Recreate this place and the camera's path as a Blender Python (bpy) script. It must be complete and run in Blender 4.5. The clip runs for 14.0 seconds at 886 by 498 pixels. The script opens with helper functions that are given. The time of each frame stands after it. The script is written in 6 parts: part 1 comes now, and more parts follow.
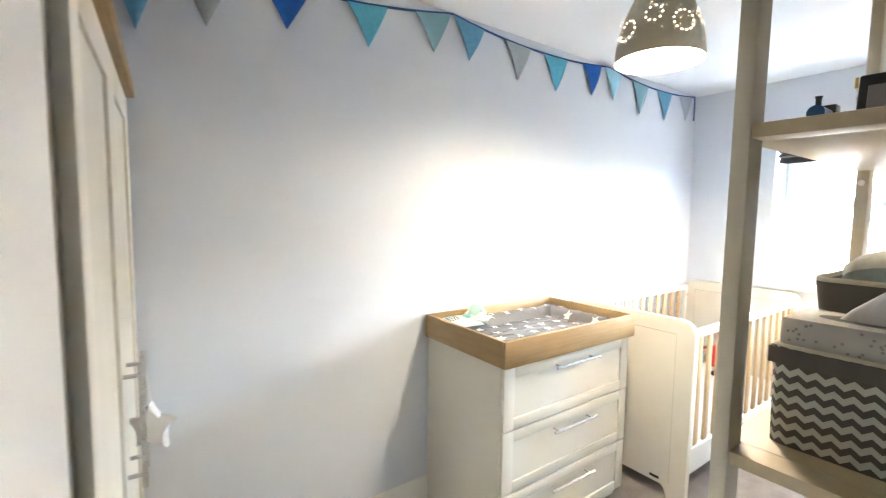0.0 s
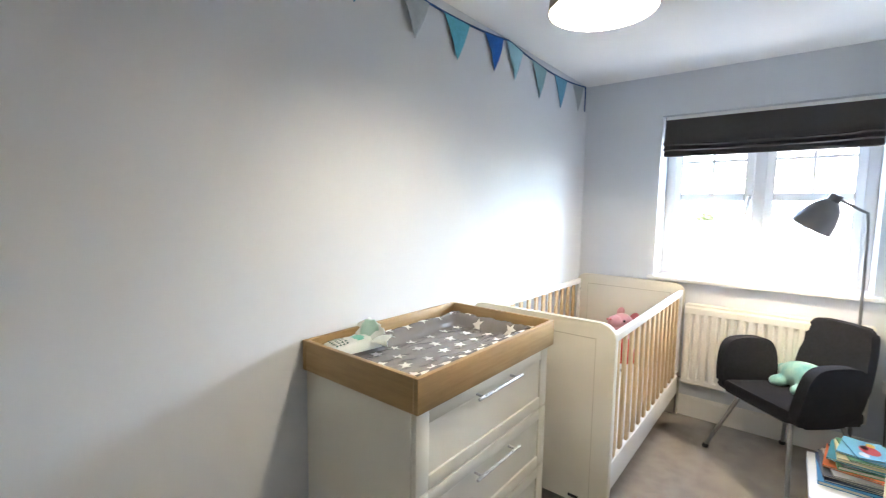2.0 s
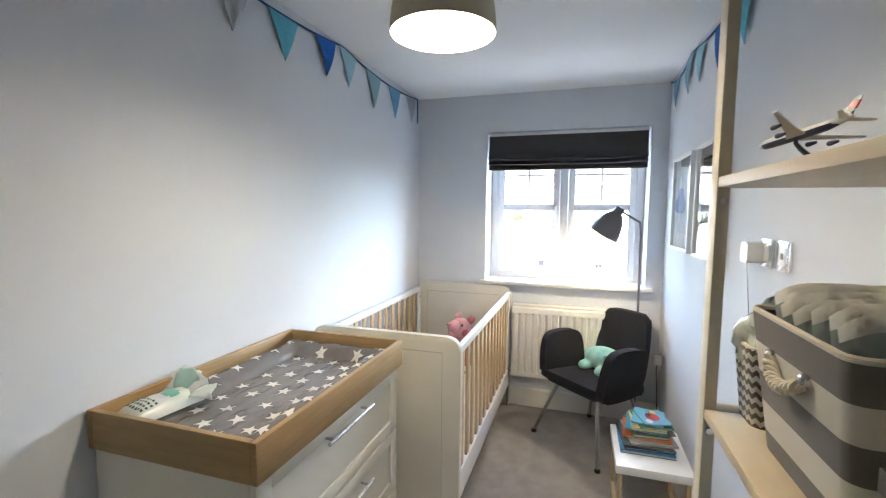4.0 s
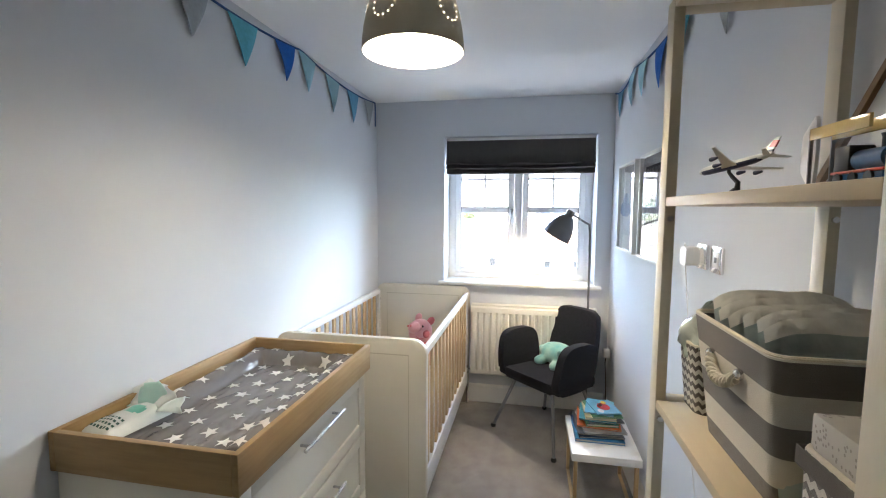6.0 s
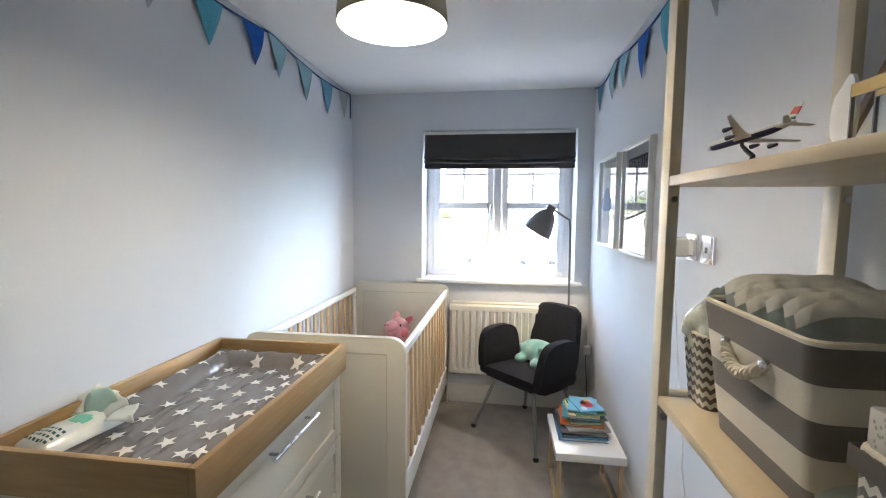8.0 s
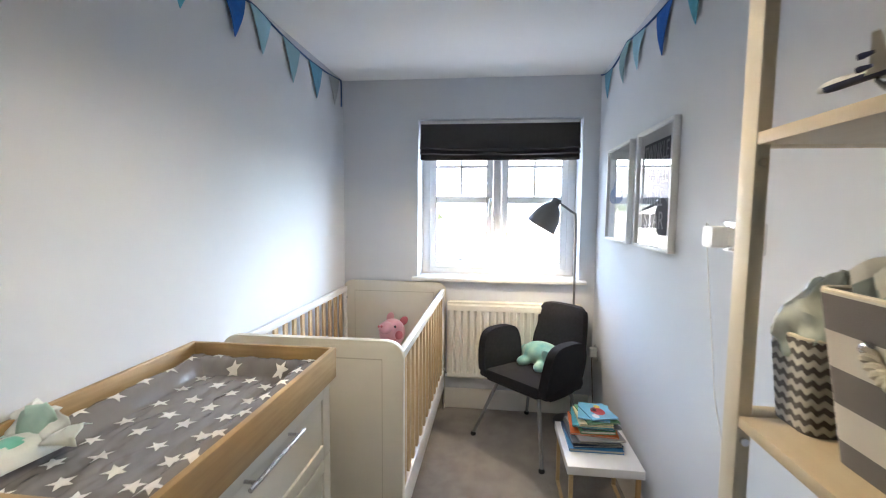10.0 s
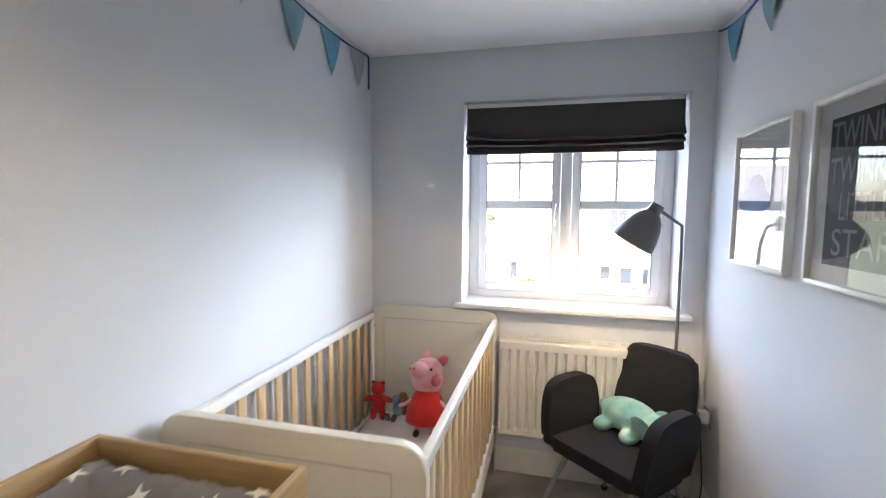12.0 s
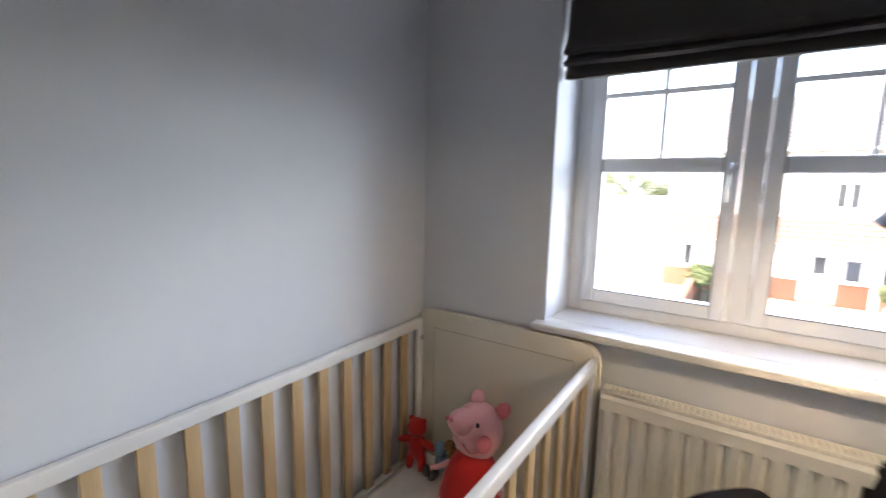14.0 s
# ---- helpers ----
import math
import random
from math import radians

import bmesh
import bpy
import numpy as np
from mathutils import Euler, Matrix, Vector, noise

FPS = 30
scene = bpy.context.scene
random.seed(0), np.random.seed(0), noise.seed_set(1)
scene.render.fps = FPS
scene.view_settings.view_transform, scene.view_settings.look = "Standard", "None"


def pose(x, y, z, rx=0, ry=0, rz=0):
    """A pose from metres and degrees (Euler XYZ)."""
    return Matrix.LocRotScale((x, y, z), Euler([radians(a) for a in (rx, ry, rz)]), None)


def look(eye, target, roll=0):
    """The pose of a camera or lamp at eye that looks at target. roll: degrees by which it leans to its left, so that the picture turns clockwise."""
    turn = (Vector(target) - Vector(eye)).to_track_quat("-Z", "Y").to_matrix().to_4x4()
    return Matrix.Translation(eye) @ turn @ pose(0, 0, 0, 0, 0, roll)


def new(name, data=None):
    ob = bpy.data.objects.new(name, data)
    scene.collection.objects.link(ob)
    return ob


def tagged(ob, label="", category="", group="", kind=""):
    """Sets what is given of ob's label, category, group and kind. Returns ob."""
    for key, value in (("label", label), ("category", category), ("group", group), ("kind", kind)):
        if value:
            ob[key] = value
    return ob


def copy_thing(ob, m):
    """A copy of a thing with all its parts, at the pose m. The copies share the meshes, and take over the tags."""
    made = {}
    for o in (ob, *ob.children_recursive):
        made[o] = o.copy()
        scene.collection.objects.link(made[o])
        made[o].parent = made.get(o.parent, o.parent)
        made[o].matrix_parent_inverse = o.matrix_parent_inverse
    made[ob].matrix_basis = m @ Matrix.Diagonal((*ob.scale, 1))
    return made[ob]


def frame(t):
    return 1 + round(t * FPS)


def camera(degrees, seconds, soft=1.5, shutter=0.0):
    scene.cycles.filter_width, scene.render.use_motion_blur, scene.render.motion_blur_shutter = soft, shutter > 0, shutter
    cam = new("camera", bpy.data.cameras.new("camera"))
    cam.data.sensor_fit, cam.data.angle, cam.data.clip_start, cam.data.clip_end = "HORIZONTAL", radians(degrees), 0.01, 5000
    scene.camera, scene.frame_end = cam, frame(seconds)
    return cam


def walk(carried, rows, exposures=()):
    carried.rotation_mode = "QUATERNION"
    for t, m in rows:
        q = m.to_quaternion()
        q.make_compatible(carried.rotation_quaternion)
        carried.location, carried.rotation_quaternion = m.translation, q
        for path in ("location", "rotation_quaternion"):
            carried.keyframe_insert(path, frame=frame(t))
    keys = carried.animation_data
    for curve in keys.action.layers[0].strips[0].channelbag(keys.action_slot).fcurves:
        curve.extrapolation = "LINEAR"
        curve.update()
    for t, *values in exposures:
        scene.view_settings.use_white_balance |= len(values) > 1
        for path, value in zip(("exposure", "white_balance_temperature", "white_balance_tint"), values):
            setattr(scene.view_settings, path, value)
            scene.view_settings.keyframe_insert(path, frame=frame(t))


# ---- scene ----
cam = camera(90.5, 14.0, soft=1.1, shutter=0.5)
PATH = [
    (0, (0.62, 0.885, 1.46), (1.78, 2.505, 1.292), 0.8),
    (0.5, (0.663, 0.961, 1.462), (1.953, 2.480, 1.291), 0.6),
    (1, (0.723, 1.105, 1.47), (2.086, 2.557, 1.285), 0.7),
    (1.5, (0.805, 1.205, 1.459), (2.252, 2.572, 1.268), 0.9),
    (2, (0.889, 1.283, 1.442), (2.442, 2.53, 1.257), 0.9),
    (2.5, (0.953, 1.307, 1.447), (2.617, 2.402, 1.268), 0.6),
    (3, (0.983, 1.331, 1.472), (2.768, 2.217, 1.298), 0.5),
    (3.5, (0.978, 1.353, 1.493), (2.838, 2.068, 1.323), 0.5),
    (6, (0.891, 1.408, 1.547), (2.846, 1.79, 1.37), 0.3),
    (6.5, (0.905, 1.422, 1.532), (2.867, 1.769, 1.36), 0.3),
    (7, (0.925, 1.416, 1.53), (2.891, 1.739, 1.357), 0.4),
    (7.5, (0.954, 1.428, 1.522), (2.924, 1.725, 1.348), 0.4),
    (10, (1.161, 1.512, 1.456), (3.14, 1.745, 1.288), 0.5),
    (10.5, (1.296, 1.543, 1.457), (3.246, 1.951, 1.285), 0.5),
    (11, (1.463, 1.559, 1.45), (3.379, 2.107, 1.277), 0.5),
    (11.5, (1.641, 1.585, 1.465), (3.558, 2.132, 1.293), 0.6),
    (12, (1.862, 1.592, 1.503), (3.8, 2.059, 1.335), 0.5),
    (12.5, (2.103, 1.576, 1.522), (4.046, 2.017, 1.353), 0.6),
    (13, (2.356, 1.612, 1.532), (4.285, 2.033, 1.209), 0.9),
    (13.5, (2.608, 1.577, 1.513), (4.474, 2.223, 1.195), 1.0),
    (14, (2.84, 1.516, 1.478), (4.477, 2.625, 1.176), 1.1),
]
EXPOSURES = [(0.0, 6.75, 6500, 10), (0.5, 6.6, 6500, 10), (1.5, 6.05, 6450, 10), (3.0, 5.55, 6350, 10), (6.5, 5.25, 6250, 11), (10.0, 5.25, 6350, 12), (11.0, 5.2, 6550, 13), (12.5, 4.85, 6650, 16),
             (13.0, 4.6, 6650, 16), (13.5, 4.4, 6750, 17), (14.0, 4.1, 6850, 17)]
walk(cam, [(t, look(eye, target, roll)) for t, eye, target, roll in PATH], exposures=EXPOSURES)

# ---- world, sun, lamps ----
world = bpy.data.worlds.new("sky")
scene.world = world
world.use_nodes = True
wn = world.node_tree
sky = wn.nodes.new("ShaderNodeTexSky")
sky.sky_type, sky.sun_disc = "NISHITA", False
sky.sun_elevation, sky.sun_rotation = radians(44), radians(-31)
sky.air_density, sky.dust_density, sky.ozone_density = 1.0, 3.0, 1.0
wn.links.new(sky.outputs[0], wn.nodes["Background"].inputs[0])
wn.nodes["Background"].inputs[1].default_value = 0.12

sun = new("sun", bpy.data.lights.new("sun", "SUN"))
sun.data.energy, sun.data.angle, sun.data.color = 0.8, radians(10), (1.0, 0.95, 0.88)
sun.matrix_world = look((-9, 15, 17), (0, 0, 0))

# added area lamp stands for the bright overcast sky's share through the window opening
added_sky_lamp = new("added_sky_lamp", bpy.data.lights.new("added_sky_lamp", "AREA"))
added_sky_lamp.data.shape, added_sky_lamp.data.size, added_sky_lamp.data.size_y = "RECTANGLE", 130.0, 30.0
added_sky_lamp.data.energy, added_sky_lamp.data.color = 13000, (0.76, 0.88, 1.0)
added_sky_lamp.matrix_world = look((59.0, -20.0, 16.0), (4.2, 1.5, 12.0))

pendant_lamp = new("pendant_light", bpy.data.lights.new("pendant_light", "POINT"))
pendant_lamp.data.energy, pendant_lamp.data.color, pendant_lamp.data.shadow_soft_size = 0.44, (1.0, 0.86, 0.68), 0.075
pendant_lamp.location = (2.155, 1.745, 2.078)

reading_lamp = new("reading_light", bpy.data.lights.new("reading_light", "POINT"))
reading_lamp.data.energy, reading_lamp.data.color, reading_lamp.data.shadow_soft_size = 0.34, (1.0, 0.81, 0.57), 0.014
reading_lamp.location = (3.9945, 1.203, 1.408)

# ---- materials ----
def rgb(*c):
    return (*c, 1.0)


def material(name, colour, rough=0.5, metal=0.0, second=None, scale=8.0, amount=0.5, bump=0.0, bump_scale=200.0,
             coat=0.0, sheen=0.0, spec=0.5, stretch=(1, 1, 1), rough_var=0.0, random_tint=0.0):
    """A principled surface with broad colour variation, fine grain and relief."""
    m = bpy.data.materials.new(name)
    m.use_nodes = True
    n, l = m.node_tree.nodes, m.node_tree.links
    b = n["Principled BSDF"]
    b.inputs["Roughness"].default_value, b.inputs["Metallic"].default_value = rough, metal
    b.inputs["Coat Weight"].default_value, b.inputs["Sheen Weight"].default_value = coat, sheen
    b.inputs["Specular IOR Level"].default_value = spec
    b.inputs["Base Color"].default_value = rgb(*colour)
    co = n.new("ShaderNodeTexCoord")
    mp = n.new("ShaderNodeMapping")
    mp.inputs["Scale"].default_value = stretch
    l.new(co.outputs["Object"], mp.inputs["Vector"])
    if second is None:
        second = tuple(c * 0.9 for c in colour)
    t1 = n.new("ShaderNodeTexNoise")
    t1.inputs["Scale"].default_value, t1.inputs["Detail"].default_value = scale, 6.0
    l.new(mp.outputs[0], t1.inputs["Vector"])
    mix = n.new("ShaderNodeMix")
    mix.data_type = "RGBA"
    mix.inputs["A"].default_value, mix.inputs["B"].default_value = rgb(*colour), rgb(*second)
    ramp = n.new("ShaderNodeMapRange")
    ramp.inputs["From Min"].default_value, ramp.inputs["From Max"].default_value = 0.35, 0.65
    ramp.inputs["To Max"].default_value = amount
    l.new(t1.outputs["Fac"], ramp.inputs["Value"])
    l.new(ramp.outputs[0], mix.inputs["Factor"])
    out = mix.outputs["Result"]
    if random_tint:
        info, hsv, mr = n.new("ShaderNodeObjectInfo"), n.new("ShaderNodeHueSaturation"), n.new("ShaderNodeMapRange")
        mr.inputs["To Min"].default_value, mr.inputs["To Max"].default_value = 1 - random_tint, 1 + random_tint
        l.new(info.outputs["Random"], mr.inputs["Value"])
        l.new(mr.outputs[0], hsv.inputs["Value"])
        l.new(out, hsv.inputs["Color"])
        out = hsv.outputs[0]
    l.new(out, b.inputs["Base Color"])
    if rough_var:
        rr = n.new("ShaderNodeMapRange")
        rr.inputs["To Min"].default_value, rr.inputs["To Max"].default_value = rough - rough_var, rough + rough_var
        l.new(t1.outputs["Fac"], rr.inputs["Value"])
        l.new(rr.outputs[0], b.inputs["Roughness"])
    if bump:
        t2, bp = n.new("ShaderNodeTexNoise"), n.new("ShaderNodeBump")
        t2.inputs["Scale"].default_value, t2.inputs["Detail"].default_value = bump_scale, 3.0
        l.new(mp.outputs[0], t2.inputs["Vector"])
        bp.inputs["Strength"].default_value, bp.inputs["Distance"].default_value = bump, 0.002
        l.new(t2.outputs["Fac"], bp.inputs["Height"])
        l.new(bp.outputs[0], b.inputs["Normal"])
    return m


def glowing(name, colour, strength):
    m = bpy.data.materials.new(name)
    m.use_nodes = True
    b = m.node_tree.nodes["Principled BSDF"]
    b.inputs["Base Color"].default_value = rgb(*colour)
    b.inputs["Emission Color"].default_value, b.inputs["Emission Strength"].default_value = rgb(*colour), strength
    return m


def clear(name, rough=0.0, tint=(1, 1, 1), reflect=1.0):
    """Thin clear pane: lets light straight through and reflects by Fresnel."""
    m = bpy.data.materials.new(name)
    m.use_nodes = True
    n, l = m.node_tree.nodes, m.node_tree.links
    n.remove(n["Principled BSDF"])
    fr, tr, gl, mx = n.new("ShaderNodeFresnel"), n.new("ShaderNodeBsdfTransparent"), n.new("ShaderNodeBsdfGlossy"), n.new("ShaderNodeMixShader")
    fr.inputs["IOR"].default_value = 1.5
    tr.inputs["Color"].default_value = rgb(*tint)
    gl.inputs["Roughness"].default_value = rough
    gl.inputs["Color"].default_value = rgb(reflect, reflect, reflect)
    l.new(fr.outputs[0], mx.inputs[0])
    l.new(tr.outputs[0], mx.inputs[1])
    l.new(gl.outputs[0], mx.inputs[2])
    l.new(mx.outputs[0], n["Material Output"].inputs["Surface"])
    return m


def patterned(name, dark, light, kind, size, shift=0.0, rough=0.9):
    """Woven fabric with a printed chevron or band pattern, in metres."""
    m = material(name, dark, rough, bump=0.6, bump_scale=900, sheen=0.2)
    n, l = m.node_tree.nodes, m.node_tree.links
    co, sep = n.new("ShaderNodeTexCoord"), n.new("ShaderNodeSeparateXYZ")
    l.new(co.outputs["Object"], sep.inputs[0])

    def calc(op, a, bb=None):
        q = n.new("ShaderNodeMath")
        q.operation = op
        for i, v in enumerate((a, bb)):
            if v is None:
                continue
            if isinstance(v, (int, float)):
                q.inputs[i].default_value = v
            else:
                l.new(v, q.inputs[i])
        return q.outputs[0]
    z = sep.outputs["Z"]
    if kind == "chevron":
        s = calc("ADD", sep.outputs["X"], sep.outputs["Y"])
        zig = calc("PINGPONG", s, size * 0.5)
        z = calc("ADD", z, calc("MULTIPLY", zig, 0.75))
    f = calc("FRACT", calc("DIVIDE", calc("ADD", z, shift), size))
    on = calc("GREATER_THAN", f, 0.5)
    mix = n.new("ShaderNodeMix")
    mix.data_type = "RGBA"
    old = [k for k in l if k.to_socket == n["Principled BSDF"].inputs["Base Color"]][0].from_socket
    l.new(on, mix.inputs["Factor"])
    l.new(old, mix.inputs["A"])
    mix.inputs["B"].default_value = rgb(*light)
    l.new(mix.outputs["Result"], n["Principled BSDF"].inputs["Base Color"])
    return m


def grained(name, light, dark, axis="X", rough=0.45):
    """Oak or beech: grain running along one axis."""
    stretch = {"X": (1.2, 14, 14), "Y": (14, 1.2, 14), "Z": (14, 14, 1.2)}[axis]
    return material(name, light, rough, second=dark, scale=5.0, amount=0.6, bump=0.25, bump_scale=14, stretch=stretch, rough_var=0.12, random_tint=0.06)


WALL = material("wall_paint", (0.64, 0.66, 0.693), 0.85, second=(0.61, 0.63, 0.663), scale=1.5, bump=0.12, bump_scale=420)
CEIL = material("ceiling_paint", (0.86, 0.86, 0.855), 0.9, scale=2, second=(0.82, 0.82, 0.815), bump=0.15, bump_scale=260)
CARPET = material("carpet_pile", (0.32, 0.283, 0.248), 1.0, second=(0.215, 0.187, 0.163), scale=9, amount=0.7, bump=1.0, bump_scale=520, sheen=0.3)
TRIM = material("trim_gloss", (0.78, 0.76, 0.72), 0.35, second=(0.74, 0.715, 0.67), scale=5, bump=0.05)
IVORY = material("ivory_lacquer", (0.67, 0.635, 0.545), 0.38, second=(0.63, 0.59, 0.50), scale=3, amount=0.6, bump=0.05, bump_scale=150, rough_var=0.08)
WHITE_LACQUER = material("white_lacquer", (0.80, 0.79, 0.76), 0.3, scale=4, bump=0.03, rough_var=0.06)
OAK = grained("oak_lengthwise", (0.37, 0.24, 0.102), (0.27, 0.168, 0.068), "X")
OAK_Y = grained("oak_across", (0.37, 0.24, 0.102), (0.27, 0.168, 0.068), "Y")
BEECH = grained("beech_slat", (0.56, 0.40, 0.22), (0.46, 0.31, 0.155), "Z")
PINE = grained("pale_wood_leg", (0.58, 0.41, 0.22), (0.47, 0.31, 0.15), "Z")
SHELF_WOOD = material("cream_shelf_board", (0.52, 0.42, 0.265), 0.45, second=(0.46, 0.36, 0.215), scale=4, stretch=(2, 10, 10), bump=0.08, bump_scale=60)
SHELF_POST = material("cream_shelf_post", (0.60, 0.545, 0.43), 0.45, second=(0.54, 0.485, 0.375), scale=6, stretch=(8, 8, 1.5), bump=0.08, bump_scale=60)
PVC = material("white_pvc", (0.87, 0.88, 0.89), 0.38, scale=2, second=(0.84, 0.85, 0.86))
RAD = material("cream_enamel", (0.76, 0.74, 0.67), 0.32, scale=3, second=(0.73, 0.705, 0.63), bump=0.04, bump_scale=90)
STEEL = material("brushed_steel", (0.55, 0.54, 0.52), 0.28, 1.0, stretch=(2, 30, 30), scale=20, second=(0.42, 0.41, 0.40), rough_var=0.08)
CHROME = material("chrome", (0.75, 0.75, 0.76), 0.12, 1.0, scale=10, second=(0.68, 0.68, 0.69))
GREY_METAL = material("grey_enamel", (0.145, 0.145, 0.15), 0.38, scale=12, second=(0.12, 0.12, 0.125), bump=0.05)
GREY_TUBE = material("grey_tube", (0.30, 0.30, 0.30), 0.35, 0.6, scale=12, second=(0.24, 0.24, 0.24))
BLIND = material("blind_cloth", (0.052, 0.046, 0.045), 0.8, second=(0.042, 0.037, 0.036), scale=40, bump=0.5, bump_scale=900, sheen=0.15)
CHAIR = material("charcoal_felt", (0.018, 0.0175, 0.021), 0.95, second=(0.011, 0.011, 0.0135), scale=60, bump=0.8, bump_scale=800, sheen=0.03, spec=0.2)
BLACK = material("black_plastic", (0.015, 0.015, 0.016), 0.4, scale=20)
WHITE_PLASTIC = material("white_plastic", (0.78, 0.78, 0.77), 0.3, scale=10, second=(0.74, 0.74, 0.72))
SHEET = material("cot_sheet", (0.78, 0.76, 0.75), 0.95, second=(0.72, 0.70, 0.69), scale=12, bump=0.5, bump_scale=60)
VINYL = material("grey_vinyl", (0.175, 0.158, 0.146), 0.22, second=(0.145, 0.131, 0.12), scale=10, bump=0.35, bump_scale=26, coat=0.2)
STAR_PRINT = material("star_print", (0.70, 0.675, 0.62), 0.28, scale=30, second=(0.64, 0.61, 0.55), coat=0.2)
SHADE_OUT = material("khaki_shade", (0.50, 0.45, 0.33), 0.5, scale=12, second=(0.42, 0.37, 0.26), bump=0.1, bump_scale=150)
SHADE_IN = material("white_shade_lining", (0.85, 0.83, 0.78), 0.6, scale=10)
GLASS = clear("window_glass", 0.0, (0.97, 0.98, 0.98))
PICTURE_GLASS = clear("picture_glass", 0.0, (1, 1, 1))
BULB = glowing("bulb_glow", (1.0, 0.86, 0.66), 4)
HOLE_GLOW = glowing("hole_disc_glow", (1.0, 0.84, 0.62), 0.2)
LAMP_BULB = glowing("reading_bulb_glow", (1.0, 0.86, 0.66), 2.2)
STRING = material("blue_cord", (0.02, 0.075, 0.22), 0.8, scale=200, bump=0.4, bump_scale=600)
FLAGS = {
    "blue": material("royal_blue_cotton", (0.010, 0.13, 0.50), 0.9, scale=60, second=(0.006, 0.08, 0.35), bump=0.5, bump_scale=900),
    "aqua": material("aqua_cotton", (0.12, 0.46, 0.62), 0.9, scale=60, second=(0.08, 0.34, 0.42), bump=0.5, bump_scale=900),
    "pale": material("pale_aqua_cotton", (0.32, 0.56, 0.66), 0.9, scale=60, second=(0.30, 0.52, 0.57), bump=0.5, bump_scale=900),
    "teal": material("grey_teal_cotton", (0.21, 0.39, 0.46), 0.9, scale=90, second=(0.25, 0.38, 0.41), bump=0.5, bump_scale=900),
    "grey": material("pale_grey_cotton", (0.40, 0.43, 0.46), 0.9, scale=90, second=(0.31, 0.34, 0.37), bump=0.5, bump_scale=900),
    "denim": material("mid_blue_cotton", (0.13, 0.34, 0.50), 0.9, scale=60, second=(0.07, 0.22, 0.35), bump=0.5, bump_scale=900),
}
RENDER_WALL = material("white_render", (0.74, 0.73, 0.70), 0.9, second=(0.68, 0.66, 0.62), scale=0.8, bump=0.3, bump_scale=30)
BRICK = material("red_brick", (0.25, 0.105, 0.06), 0.9, second=(0.19, 0.08, 0.045), scale=6, bump=0.4, bump_scale=20)
ROOF_TILE = material("terracotta_tile", (0.205, 0.128, 0.09), 0.9, second=(0.16, 0.10, 0.07), scale=3, bump=0.3, bump_scale=12, random_tint=0.12)
SLATE = material("grey_roof_tile", (0.21, 0.20, 0.195), 0.9, second=(0.12, 0.115, 0.11), scale=2, bump=0.3, bump_scale=10)
ASPHALT = material("asphalt", (0.055, 0.054, 0.052), 0.95, second=(0.04, 0.04, 0.04), scale=1.5, bump=0.5, bump_scale=60)
PAVING = material("paving", (0.34, 0.33, 0.31), 0.95, second=(0.27, 0.26, 0.25), scale=1.2, bump=0.4, bump_scale=30)
LAWN = material("grass", (0.085, 0.10, 0.045), 1.0, second=(0.055, 0.07, 0.03), scale=2.5, bump=1.0, bump_scale=40)
LEAF = material("leaf", (0.12, 0.145, 0.055), 0.7, second=(0.075, 0.10, 0.035), scale=3, random_tint=0.2)
BARK = material("bark", (0.12, 0.09, 0.065), 0.95, scale=6, bump=0.8, bump_scale=20)
DARK_GLASS = material("house_window_glass", (0.05, 0.055, 0.06), 0.06, scale=1, spec=0.8)
CAR_PAINT = material("silver_car_paint", (0.42, 0.43, 0.45), 0.25, 0.7, scale=4, coat=0.8)


# ---- mesh helpers ----
def box(bm, lo, hi, bevel=0.0, segments=2):
    """A box between two corners, with rounded edges; returns its vertices' index range start."""
    ret = bmesh.ops.create_cube(bm, size=1.0)
    vs = ret["verts"]
    for v in vs:
        v.co = Vector([lo[i] + (v.co[i] + 0.5) * (hi[i] - lo[i]) for i in range(3)])
    if bevel:
        es = list({e for v in vs for e in v.link_edges})
        bmesh.ops.bevel(bm, geom=es, offset=bevel, segments=segments, affect="EDGES", profile=0.5)
    return bm


def boxes(*specs, bevel=0.0, segments=2):
    bm = bmesh.new()
    for lo, hi in specs:
        box(bm, lo, hi, bevel, segments)
    return bm


def tube(bm, path, radius, sides=10, cap=True):
    """A round bar along a path of points; radius may be one number or one for each point."""
    pts = [Vector(p) for p in path]
    rs = radius if isinstance(radius, (list, tuple)) else [radius] * len(pts)
    rings, up = [], None
    for i, p in enumerate(pts):
        d = (pts[min(i + 1, len(pts) - 1)] - pts[max(i - 1, 0)]).normalized()
        if up is None:
            up = d.orthogonal().normalized()
        up = (up - d * up.dot(d)).normalized()
        side = d.cross(up)
        rings.append([bm.verts.new(p + rs[i] * (math.cos(a) * up + math.sin(a) * side)) for a in [2 * math.pi * k / sides for k in range(sides)]])
    for a, b in zip(rings, rings[1:]):
        for k in range(sides):
            bm.faces.new((a[k], a[(k + 1) % sides], b[(k + 1) % sides], b[k]))
    if cap:
        bm.faces.new(rings[0][::-1])
        bm.faces.new(rings[-1])
    return bm


def lathe(bm, profile, centre=(0, 0, 0), sides=40, close=False):
    """Turns (radius, height) pairs round the z axis through centre."""
    c = Vector(centre)
    rings = [[bm.verts.new(c + Vector((r * math.cos(2 * math.pi * k / sides), r * math.sin(2 * math.pi * k / sides), z))) for k in range(sides)] for r, z in profile]
    for a, b in zip(rings, rings[1:]):
        for k in range(sides):
            bm.faces.new((a[k], a[(k + 1) % sides], b[(k + 1) % sides], b[k]))
    if close:
        bm.faces.new(rings[0][::-1])
        bm.faces.new(rings[-1])
    return bm


